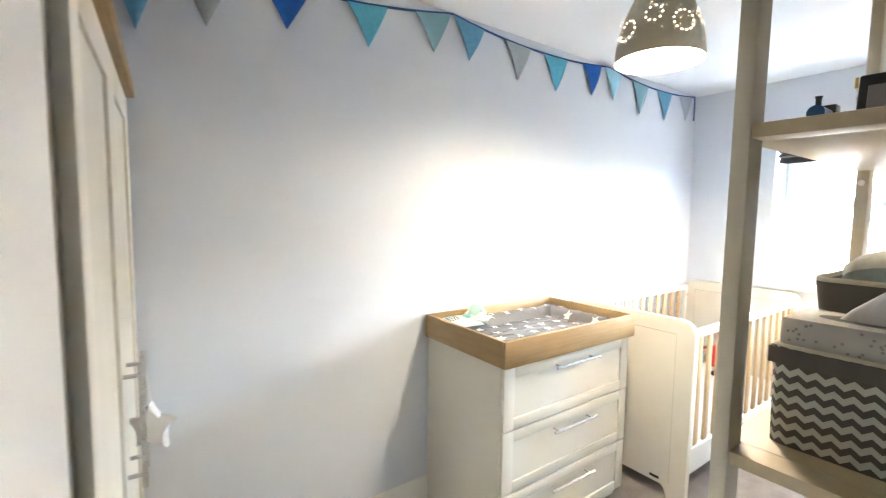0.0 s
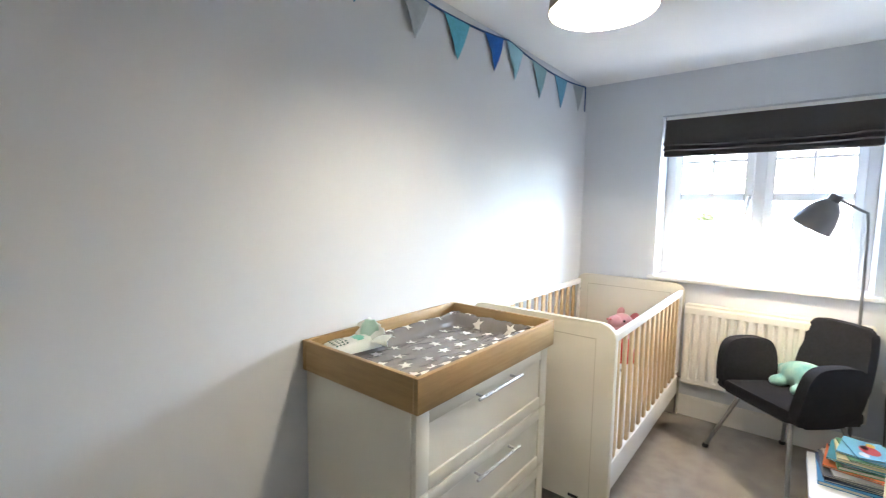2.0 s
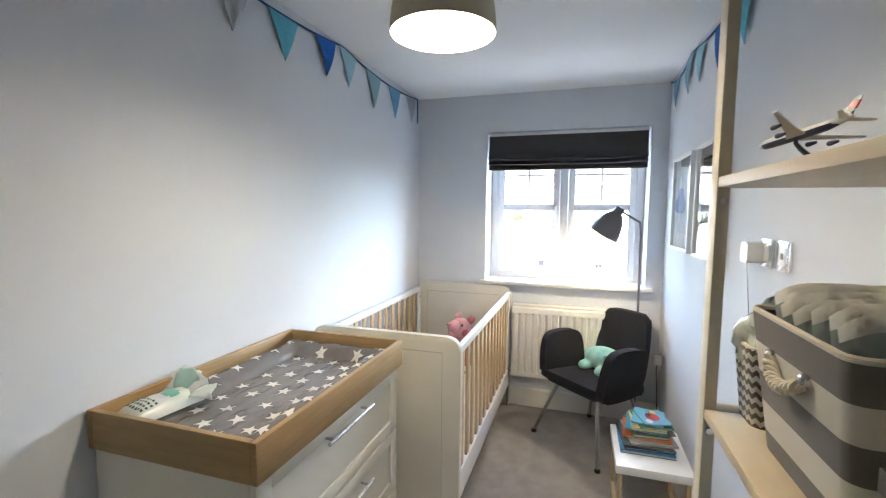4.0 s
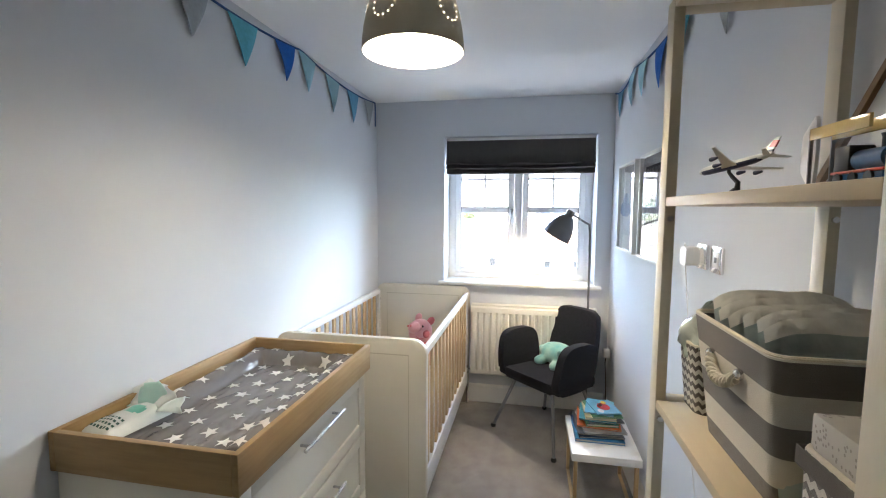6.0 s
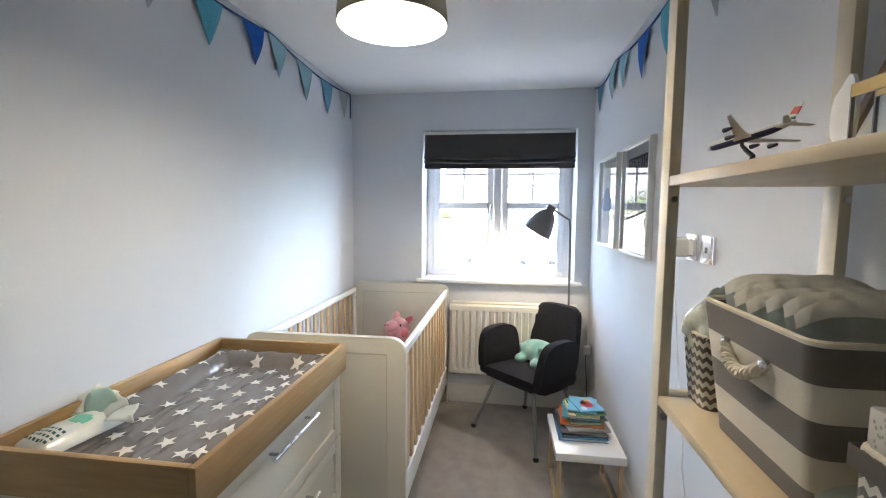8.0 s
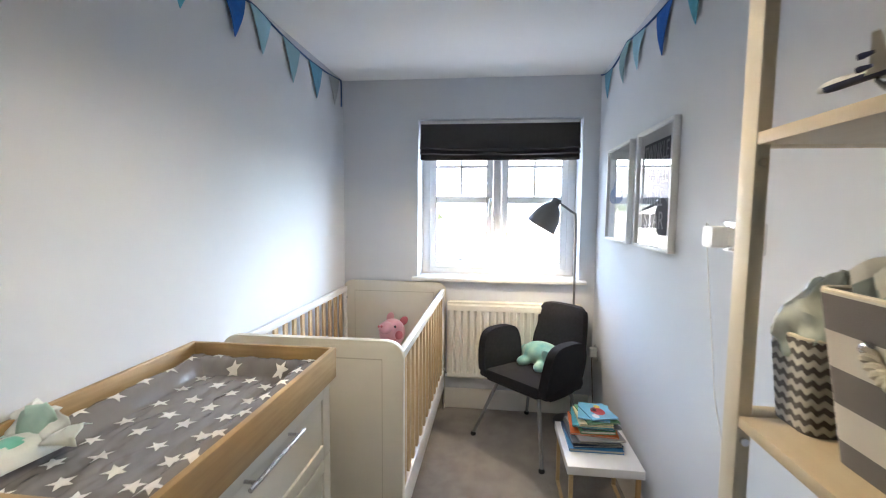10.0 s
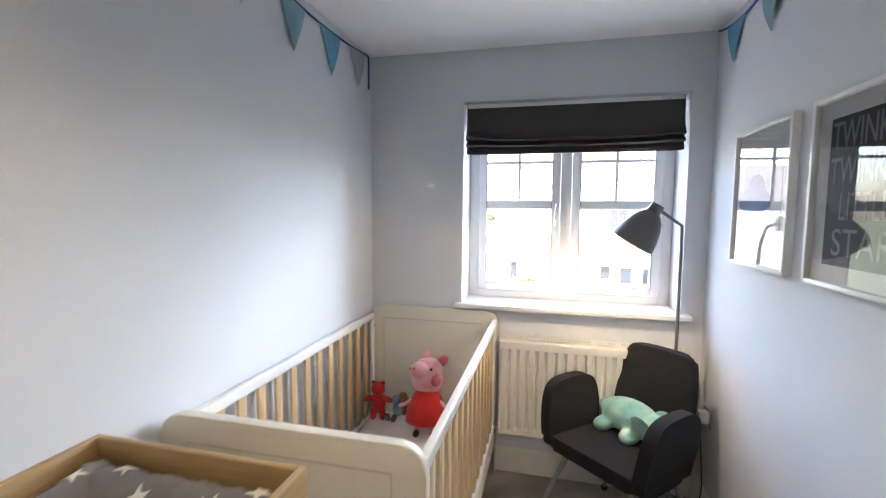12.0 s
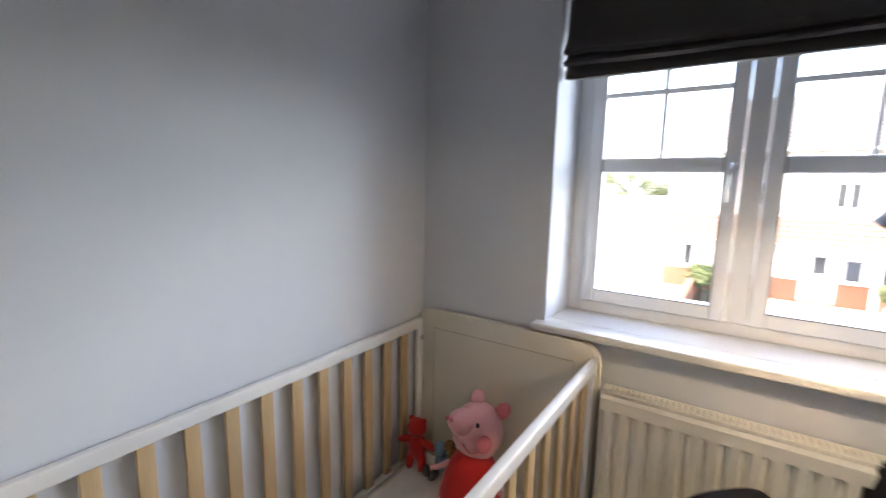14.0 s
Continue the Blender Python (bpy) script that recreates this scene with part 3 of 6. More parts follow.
# ---- cot ----
cot = thing("cot", "ivory cot bed with beech slats along the wall", "cot", (2.818, 1.86, 0))
CX, CY = 1.512, 0.766
def cot_end(x0, x1, face):
    bm = bmesh.new()
    top, r = 0.945, 0.065
    pts = [(CY, 0.0), (CY, top - r)] + [(CY - r + r * math.cos(radians(a)), top - r + r * math.sin(radians(a))) for a in range(15, 91, 15)]
    pts += [(r + r * math.cos(radians(a)), top - r + r * math.sin(radians(a))) for a in range(90, 181, 15)]
    pts += [(0.0, 0.0), (0.095, 0.0), (0.105, 0.06), (0.125, 0.075), (CY - 0.125, 0.075), (CY - 0.105, 0.06), (CY - 0.095, 0.0)]
    outline(bm, pts, x1 - x0, "x", x0, 0.006, 3)
    end = part("end_panel", bm, IVORY, cot)
    # grooves are not cut: darker strips paint in their shade
    xg = x0 - 0.0008 if face < 0 else x1 - 0.0012
    groove_shade = material("groove_shadow_line", (0.50, 0.46, 0.37), 0.6, scale=10) if "groove_shadow_line" not in bpy.data.materials else bpy.data.materials["groove_shadow_line"]
    part("groove_shade", boxes(((xg, 0.085, 0.868), (xg + 0.002, CY - 0.085, 0.873)), ((xg, 0.085, 0.09), (xg + 0.002, 0.088, 0.868)), ((xg, CY - 0.088, 0.09), (xg + 0.002, CY - 0.085, 0.868))), groove_shade, end)
    return end


near_end = cot_end(0.0, 0.032, -1)
cot_end(CX - 0.032, CX, -1)
part("maker_plate", boxes(((-0.003, 0.135, 0.088), (0.001, 0.185, 0.102)), bevel=0.001), BLACK, near_end, "small dark maker's plate")
for ys0, ys1 in ((0.004, 0.03), (CY - 0.03, CY - 0.004)):
    part("top_rail", boxes(((0.033, ys0, 0.862), (CX - 0.033, ys1, 0.902)), bevel=0.005, segments=3), WHITE_LACQUER, cot)
    part("bottom_rail", boxes(((0.033, ys0, 0.165), (CX - 0.033, ys1, 0.298)), bevel=0.005, segments=3), WHITE_LACQUER, cot)
    part("side_post", boxes(((0.033, ys0 + 0.002, 0.298), (0.062, ys1 - 0.002, 0.862)), bevel=0.003), WHITE_LACQUER, cot)
    part("side_post", boxes(((CX - 0.062, ys0 + 0.002, 0.298), (CX - 0.033, ys1 - 0.002, 0.862)), bevel=0.003), WHITE_LACQUER, cot)
    ym = (ys0 + ys1) / 2
    bm = boxes(((-0.0195, -0.007, 0.299), (0.0195, 0.007, 0.861)), bevel=0.003)
    slat_mesh = mesh_from("slat", bm, BEECH)
    for k in range(13):
        s = new("slat", slat_mesh)
        s.parent, s.location = cot, (0.0975 + k * 0.1055, ym, 0)
    for xs in (0.045, CX - 0.045):
        bm = bmesh.new()
        inward = 1 if ys0 < 0.1 else -1
        tube(bm, [(xs, ym + inward * 0.010, 0.82), (xs, ym + inward * 0.017, 0.82)], 0.009, 12)
        part("bolt_cap", bm, CHROME, cot)
part("mattress_base", boxes(((0.034, 0.034, 0.17), (CX - 0.034, CY - 0.034, 0.19))), PINE, cot)
bm = bmesh.new()
nx, ny = 60, 32
mx0, mx1, my0, my1 = 2.856, 4.292, 1.897, 2.588
gv = [[bm.verts.new((mx0 + (mx1 - mx0) * i / nx, my0 + (my1 - my0) * j / ny,
       0.292 + 0.020 * min(1, min(i, nx - i, j, ny - j) / 3) ** 0.5 + 0.006 * noise.noise((i * 0.15, j * 0.2, 3)) + 0.004 * noise.noise((i * 0.5, j * 0.4, 8)))) for j in range(ny + 1)] for i in range(nx + 1)]
for i in range(nx):
    for j in range(ny):
        bm.faces.new((gv[i][j], gv[i + 1][j], gv[i + 1][j + 1], gv[i][j + 1]))
rim = [gv[i][0] for i in range(nx + 1)] + [gv[nx][j] for j in range(1, ny + 1)] + [gv[i][ny] for i in range(nx - 1, -1, -1)] + [gv[0][j] for j in range(ny - 1, 0, -1)]
low = [bm.verts.new((v.co.x, v.co.y, 0.192)) for v in rim]
for k in range(len(rim)):
    bm.faces.new((rim[k], low[k], low[(k + 1) % len(rim)], rim[(k + 1) % len(rim)]))
bm.faces.new(low)
mattress = thing("cot_mattress", "cot mattress under a rumpled white fitted sheet", "mattress")
part("fitted_sheet", bm, SHEET, mattress, "rumpled white fitted sheet", angle=80)
part("core", boxes(((mx0 + 0.01, my0 + 0.01, 0.195), (mx1 - 0.01, my1 - 0.01, 0.28)), bevel=0.01), WHITE_LACQUER, mattress)


# ---- armchair ----
chair = thing("armchair", "charcoal upholstered armchair on splayed grey tube legs", "armchair", (3.955, 1.24, 0), 47)
bm = bmesh.new()
outline(bm, rounded(-0.245, 0.245, -0.20, 0.235, 0.05), 0.065, "z", 0.365, 0.022, 4)
for v in bm.verts:
    v.co.z += 0.035 * (v.co.y + 0.2) / 0.43 * 0.6
    if v.co.z > 0.40:
        v.co.z -= 0.018 * math.exp(-((v.co.x / 0.16) ** 2 + ((v.co.y) / 0.15) ** 2))
part("seat", bm, CHAIR, chair, angle=60)
for sx in (-1, 1):
    bm = bmesh.new()
    arm = [(-0.09, 0.37), (0.20, 0.375), (0.232, 0.40), (0.245, 0.44), (0.235, 0.55), (0.215, 0.635), (0.185, 0.675), (0.14, 0.693), (0.06, 0.697), (-0.04, 0.690), (-0.095, 0.668), (-0.125, 0.62), (-0.135, 0.54), (-0.125, 0.44)]
    outline(bm, soft(arm), 0.055, "x", -0.0275, 0.02, 4)
    for v in bm.verts:
        lift = max(0.0, (v.co.z - 0.40) / 0.3)
        v.co.x += sx * (0.232 + 0.05 * lift - 0.015 * lift * lift)
    part("armrest", bm, CHAIR, chair, angle=60)
bm = bmesh.new()
outline(bm, soft([(-0.20, 0.38), (0.20, 0.38), (0.192, 0.60), (0.178, 0.77), (0.165, 0.82), (0.135, 0.843), (-0.135, 0.843), (-0.165, 0.82), (-0.178, 0.77), (-0.192, 0.60)]), 0.055, "y", -0.0275, 0.02, 4)
for v in bm.verts:
    h = v.co.z - 0.38
    v.co.y += -0.195 - 0.30 * h + 0.22 * h * h - 0.9 * (0.04 - v.co.x ** 2) * 0.5
part("backrest", bm, CHAIR, chair, angle=60)
for fx, fy in ((-0.275, 0.275), (0.275, 0.275), (-0.245, -0.235), (0.245, -0.235)):
    bm = bmesh.new()
    top = (fx * 0.58, fy * 0.60, 0.378)
    tube(bm, [top, (fx, fy, 0.012)], [0.0125, 0.0105], 12)
    leg = part("leg", bm, GREY_TUBE, chair)
    bm = bmesh.new()
    lathe(bm, [(0.016, 0.0), (0.018, 0.004), (0.018, 0.014), (0.012, 0.022), (0.0, 0.022)], (fx, fy, 0), 14)
    part("foot_cap", bm, BLACK, leg, "black rubber foot")
part("under_frame", boxes(((-0.16, -0.13, 0.352), (0.16, -0.10, 0.366)), ((-0.16, 0.15, 0.352), (0.16, 0.18, 0.366)), bevel=0.003), GREY_TUBE, chair)

# ---- low bench with books ----
bench = thing("side_bench", "small white bench with bent pale wood legs", "bench", (3.09, 0.835, 0))
part("top", boxes(((0, 0, 0.288), (0.43, 0.335, 0.328)), bevel=0.003), WHITE_LACQUER, bench)
for y in (0.012, 0.305):
    part("leg_loop", boxes(((0.012, y, 0.012), (0.036, y + 0.018, 0.288)), ((0.394, y, 0.012), (0.418, y + 0.018, 0.288)), ((0.012, y, 0.0), (0.418, y + 0.018, 0.012)), bevel=0.002), PINE, bench)

# ---- floor lamp ----
lamp = thing("floor_lamp", "grey enamelled reading floor lamp with bell shade", "floor lamp", (4.19, 0.965, 0))
bm = bmesh.new()
lathe(bm, [(0.0, 0.0), (0.118, 0.0), (0.122, 0.004), (0.122, 0.014), (0.116, 0.020), (0.02, 0.026), (0.012, 0.05), (0.0, 0.05)], (0, 0, 0), 40)
part("base", bm, GREY_METAL, lamp)
bm = bmesh.new()
P0, P1, P2, P3 = Vector((0, 0, 0.03)), Vector((-0.065, 0.02, 1.35)), Vector((-0.10, 0.035, 1.45)), Vector((-0.20, 0.145, 1.515))
path = [P0, P0.lerp(P1, 0.5), P1, P1.lerp(P2, 0.35) + Vector((0.006, -0.003, 0.004)), P2 + Vector((0.004, -0.004, 0)), P2.lerp(P3, 0.3), P3]
tube(bm, path, [0.008, 0.008, 0.0075, 0.0075, 0.0075, 0.0075, 0.0075], 12)
pole = part("pole", bm, GREY_METAL, lamp)
bm = bmesh.new()
axis = Vector((0.02, 0.095, -0.165)).normalized()
turn = axis.to_track_quat("Z", "Y").to_matrix().to_4x4()
outer = [(0.0, -0.012), (0.026, -0.010), (0.029, 0.0), (0.030, 0.028), (0.040, 0.036), (0.060, 0.060), (0.076, 0.095), (0.088, 0.135), (0.094, 0.168), (0.0965, 0.190)]
inner = [(0.093, 0.190), (0.090, 0.165), (0.084, 0.135), (0.072, 0.097), (0.056, 0.064), (0.036, 0.041), (0.0, 0.039)]
lathe(bm, outer + inner[:1], sides=36)
bmesh.ops.transform(bm, matrix=Matrix.Translation(P3 + Vector((-0.01, 0.02, 0.02))) @ turn, verts=bm.verts[:])
shade = part("shade", bm, GREY_METAL, lamp)
bm = bmesh.new()
lathe(bm, inner, sides=36)
bmesh.ops.transform(bm, matrix=Matrix.Translation(P3 + Vector((-0.01, 0.02, 0.02))) @ turn, verts=bm.verts[:])
part("lining", bm, SHADE_IN, shade, "white enamelled inside of the shade")
bm = bmesh.new()
lathe(bm, [(0.0, 0.135), (0.018, 0.13), (0.028, 0.112), (0.028, 0.098), (0.015, 0.07), (0.013, 0.045)], sides=20)
bmesh.ops.transform(bm, matrix=Matrix.Translation(P3 + Vector((-0.01, 0.02, 0.02))) @ turn, verts=bm.verts[:])
part("bulb", bm, LAMP_BULB, shade, "glowing warm bulb")

# ---- pendant ----
pend = thing("pendant_lamp", "khaki bell-shaped pendant shade with punched holes, lit", "pendant lamp", (2.155, 1.745, 1.995))
prof = [(0.146, 0.0), (0.1455, 0.02), (0.141, 0.06), (0.132, 0.105), (0.118, 0.15), (0.101, 0.19), (0.083, 0.225), (0.066, 0.25), (0.053, 0.275), (0.046, 0.30), (0.043, 0.315)]
bm = bmesh.new()
lathe(bm, [(0.144, 0.0)] + prof + [(0.0, 0.318)], sides=56)
shade = part("shade", bm, SHADE_OUT, pend)
bm = bmesh.new()
lathe(bm, [(r - 0.003, z) for r, z in prof] + [(0.0, 0.312)], sides=56)
part("lining", bm, SHADE_IN, shade, "white inside of the shade")
bm = bmesh.new()
lathe(bm, [(0.0, 0.05), (0.02, 0.052), (0.035, 0.075), (0.036, 0.10), (0.026, 0.13), (0.016, 0.16), (0.015, 0.19)], sides=24)
bulb = part("bulb", bm, BULB, pend, "lit warm bulb")
bm = bmesh.new()
tube(bm, [(0, 0, 0.19), (0, 0, 0.235)], 0.019, 16)
tube(bm, [(0, 0, 0.235), (0, 0, 0.318), (0, 0, 0.385)], 0.0035, 8)
part("cord", bm, WHITE_PLASTIC, pend)
bm = bmesh.new()
lathe(bm, [(0.012, 0.375), (0.042, 0.384), (0.048, 0.395), (0.048, 0.405), (0.0, 0.405)], sides=28)
part("ceiling_rose", bm, WHITE_PLASTIC, pend)


def shade_radius(z):
    for (r0, z0), (r1, z1) in zip(prof, prof[1:]):
        if z0 <= z <= z1:
            return r0 + (r1 - r0) * (z - z0) / (z1 - z0)
    return prof[-1][0]


# glowing discs on the uncut shade stand for light through punched holes
bm = bmesh.new()
for k in range(9):
    az = 2 * math.pi * k / 9
    zc, rr = (0.088, 0.034) if k % 2 == 0 else (0.120, 0.026)
    for q in range(13 if k % 2 == 0 else 9):
        a = 2 * math.pi * q / (13 if k % 2 == 0 else 9)
        z = zc + rr * math.sin(a)
        r = shade_radius(z)
        th = az + rr * math.cos(a) / r
        nrm = Vector((math.cos(th), math.sin(th), 0.35)).normalized()
        m = Matrix.Translation(Vector((r * math.cos(th), r * math.sin(th), z)) + nrm * 0.0012) @ nrm.to_track_quat("Z", "Y").to_matrix().to_4x4()
        bmesh.ops.create_circle(bm, cap_ends=True, segments=8, radius=0.0024, matrix=m)
tagged(part("glowing_hole_discs", bm, HOLE_GLOW, shade, "small glowing discs laid on the shade as lit punched holes"), kind="stuff")


# ---- bunting ----
def bunting(name, wall_y, out, pins, flags, drop=None):
    """Cord slung between pins with cloth pennants hanging from it."""
    b = thing(name, "blue cord bunting with blue, aqua and grey cloth pennants", "bunting", (pins[0][0], wall_y + out * 0.006, 2.2), group="bunting")
    ox = pins[0][0]
    path = []

    def cord(x):
        for (x0, z0, s), (x1, z1, _) in zip(pins, pins[1:]):
            if x0 <= x <= x1:
                u = (x - x0) / (x1 - x0)
                return z0 + (z1 - z0) * u - 4 * s * u * (1 - u) - 2.2
        return pins[-1][1] - 2.2
    x = pins[0][0]
    while x < pins[-1][0]:
        path.append((x - ox, 0, cord(x)))
        x += 0.045
    path.append((pins[-1][0] - ox, 0, cord(pins[-1][0])))
    if drop:
        path += [(drop[0] - ox + 0.002, 0, drop[1] - 2.2 - 0.03), (drop[0] - ox, 0, drop[2] - 2.2)]
    bm = bmesh.new()
    tube(bm, path, 0.0052, 6)
    part("cord", bm, STRING, b, "dark blue bias-tape cord")
    rn = random.Random(len(flags))
    for xt, zt, col in flags:
        w = 0.097 + rn.uniform(-0.005, 0.005)
        bm = bmesh.new()
        n = 8
        sway = rn.uniform(-0.02, 0.02)
        lay = []
        for side in (0.0, 0.0028):
            rows2 = []
            for i in range(n + 1):
                f = i / n
                half = w * (1 - f) + 0.0015
                r = []
                for j in range(5):
                    s = -1 + j / 2
                    xx = xt + half * s
                    zt0 = cord(min(max(xt + w * s, pins[0][0]), pins[-1][0])) * (1 - f) + (zt - 2.2) * f
                    puff = 0.008 * math.sin(math.pi * f) * (1 + 0.6 * math.sin(3 * s + sway * 90)) + 0.004 * f
                    r.append(bm.verts.new((xx - ox, out * (puff + side), zt0)))
                rows2.append(r)
            for i in range(n):
                for j in range(4):
                    bm.faces.new((rows2[i][j], rows2[i][j + 1], rows2[i + 1][j + 1], rows2[i + 1][j]))
            lay.append(rows2)
        for i in range(n):
            for j in (0, 4):
                bm.faces.new((lay[0][i][j], lay[0][i + 1][j], lay[1][i + 1][j], lay[1][i][j]))
        part("pennant", bm, FLAGS[col], b, {"blue": "royal blue cotton pennant", "aqua": "aqua cotton pennant", "pale": "pale aqua cotton pennant", "teal": "grey-teal patterned pennant", "grey": "pale grey patterned pennant", "denim": "mid blue pennant"}[col], angle=80)
    return b


bunting("bunting", YL, -1, [(0.60, 2.30, 0.05), (1.90, 2.395, 0.045), (3.14, 2.395, 0.04), (4.285, 2.388, 0.02)],
        [(0.66, 2.02, "denim"), (0.86, 2.08, "grey"), (1.13, 2.135, "blue"), (1.465, 2.145, "aqua"), (1.795, 2.195, "teal"), (2.005, 2.20, "denim"), (2.34, 2.17, "grey"), (2.645, 2.16, "aqua"), (2.975, 2.19, "blue"), (3.20, 2.195, "pale"), (3.515, 2.152, "teal"), (3.837, 2.15, "denim"), (4.144, 2.185, "grey")],
        drop=(4.29, 2.385, 2.205))
bunting("bunting", YR, 1, [(1.95, 2.33, 0.03), (2.70, 2.36, 0.04), (3.76, 2.395, 0.045), (4.338, 2.393, 0.015)],
        [(2.15, 2.10, "denim"), (2.46, 2.10, "grey"), (2.88, 2.13, "aqua"), (3.20, 2.132, "blue"), (3.54, 2.18, "pale"), (3.78, 2.18, "teal"), (4.13, 2.185, "denim")])


# ---- pictures ----
PAPER = material("picture_mount", (0.74, 0.74, 0.73), 0.8, scale=20)
POSTER_DARK = material("dark_grey_poster", (0.085, 0.09, 0.10), 0.8, second=(0.11, 0.115, 0.125), scale=12)
POSTER_PALE = material("pale_print", (0.62, 0.63, 0.64), 0.8, second=(0.56, 0.58, 0.61), scale=4)
POSTER_BLUE = material("blue_print", (0.10, 0.18, 0.38), 0.8, scale=6)
FRAME_WHITE = material("white_picture_frame", (0.74, 0.74, 0.73), 0.4, scale=8)


def picture(x0, x1, z0, z1, label):
    p = thing("framed_picture", label, "picture", ((x0 + x1) / 2, YR + 0.001, z0), group="pictures on the wall")
    w, h, t = (x1 - x0) / 2, z1 - z0, 0.015
    part("frame", boxes(((-w, 0, 0), (-w + t, 0.028, h)), ((w - t, 0, 0), (w, 0.028, h)), ((-w + t, 0, 0), (w - t, 0.028, t)), ((-w + t, 0, h - t), (w - t, 0.028, h)), bevel=0.0025), FRAME_WHITE, p)
    part("mount", boxes(((-w + t, 0.002, t), (w - t, 0.010, h - t))), PAPER, p)
    g = part("glass", sheet(((-w + t, 0.018, t), (w - t, 0.018, t), (w - t, 0.018, h - t), (-w + t, 0.018, h - t)), (0, 1, 0)), PICTURE_GLASS, p)
    g.visible_shadow = False
    return p, w, h


def words(text, size, x, z, parent, mat, y=0.0135, name="lettering", font_scale=1.0):
    cu = bpy.data.curves.new(name, "FONT")
    cu.body, cu.size, cu.align_x, cu.extrude = text, size, "CENTER", 0.0004
    tmp = bpy.data.objects.new("tmp_words", cu)
    scene.collection.objects.link(tmp)
    bpy.context.view_layer.update()
    me = bpy.data.meshes.new_from_object(tmp.evaluated_get(bpy.context.evaluated_depsgraph_get()))
    bpy.data.objects.remove(tmp)
    ob = new(name, me)
    me.materials.clear()
    me.materials.append(mat)
    ob.parent = parent
    ob.matrix_local = pose(x, y, z, 90, 0, 180) @ Matrix.Diagonal((font_scale, 1, 1, 1))
    return ob


pic_a, w, h = picture(3.540, 3.995, 1.298, 1.838, "white-framed pale print under reflecting glass")
part("print", boxes(((-0.15, 0.0102, 0.10), (0.15, 0.0112, h - 0.10))), POSTER_PALE, pic_a)
part("blue_motif", outline(bmesh.new(), soft([(-0.07, 0.215), (0.185, 0.215), (0.19, 0.29), (0.12, 0.30), (0.09, 0.355), (0.0, 0.36), (-0.03, 0.30), (-0.075, 0.28)], 1), 0.0012, "y", 0.0113), POSTER_BLUE, pic_a, "navy blue printed shape")
pic_b, w, h = picture(2.980, 3.428, 1.298, 1.838, "white-framed dark grey nursery rhyme poster under glass")
part("print", boxes(((-0.155, 0.0102, 0.065), (0.155, 0.0112, h - 0.065))), POSTER_DARK, pic_b)
LETTER = material("pale_grey_ink", (0.34, 0.34, 0.35), 0.8, scale=20)
for k, (txt, sc) in enumerate((("TWINKLE", 0), ("TWINKLE", 0), ("LITTLE", 0), ("STAR", 0))):
    words(txt, 0.108, 0, 0.388 - 0.098 * k, pic_b, LETTER, y=0.0118, font_scale=0.62 if k < 3 else 0.95)


# ---- sockets ----
def socket(x, z, label, holes=True):
    s = thing("wall_socket", label, "socket", (x, YR + 0.001, z), group="wall sockets")
    bm = bmesh.new()
    outline(bm, rounded(-0.043, 0.043, -0.043, 0.043, 0.006), 0.009, "y", 0, 0.002)
    plate = part("plate", bm, CHROME, s, "polished chrome face plate")
    part("insert", boxes(((-0.024, 0.009, -0.026), (0.024, 0.0105, 0.026)), bevel=0.0005), WHITE_PLASTIC, plate)
    if holes:
        part("jack", boxes(((-0.009, 0.0105, -0.009), (0.009, 0.0112, 0.009))), BLACK, plate)
    for sx in (-0.034, 0.034):
        bm = bmesh.new()
        tube(bm, [(sx, 0.0085, 0), (sx, 0.0105, 0)], 0.0032, 10)
        part("screw", bm, STEEL, plate)
    return s


socket(2.44, 1.39, "chrome aerial socket plate on the wall")
socket(2.56, 1.39, "chrome power socket with a white plug", False)
plug = thing("charger_plug", "white plug-in charger with thin white cable", "plug", (2.60, YR + 0.012, 1.385))
bm = bmesh.new()
outline(bm, rounded(-0.032, 0.032, -0.03, 0.035, 0.008), 0.045, "y", 0.0, 0.006, 3)
part("body", bm, WHITE_PLASTIC, plug)
bm = bmesh.new()
tube(bm, [(0.03, 0.025, 0.03), (0.05, 0.025, 0.045), (0.068, 0.02, 0.03), (0.066, 0.012, -0.05), (0.055, 0.006, -0.16), (0.035, 0.0, -0.30), (0.0, -0.004, -0.5), (-0.06, -0.004, -0.62), (-0.08, 0.004, -0.75), (-0.14, 0.0, -0.9), (-0.16, 0.0, -1.1), (-0.17, 0.006, -1.26), (-0.17, 0.03, -1.378)], 0.0022, 6)
part("cable", bm, WHITE_PLASTIC, plug)
low_plug = thing("lamp_plug", "white plug with brown flex low on the wall", "plug", (4.19, YR + 0.001, 0.51))
part("plate", boxes(((-0.043, 0, -0.043), (0.043, 0.009, 0.043)), bevel=0.003), CHROME, low_plug)
bm = bmesh.new()
outline(bm, rounded(-0.026, 0.026, -0.028, 0.03, 0.008), 0.04, "y", 0.009, 0.007, 3)
part("body", bm, WHITE_PLASTIC, low_plug)
bm = bmesh.new()
tube(bm, [(0, 0.03, -0.028), (-0.005, 0.035, -0.07), (-0.02, 0.03, -0.18), (-0.055, 0.03, -0.32), (-0.05, 0.035, -0.42), (-0.02, 0.06, -0.495), (0.0, 0.12, -0.50)], 0.0032, 6)
part("flex", bm, material("brown_flex", (0.06, 0.045, 0.035), 0.6, scale=30), low_plug)

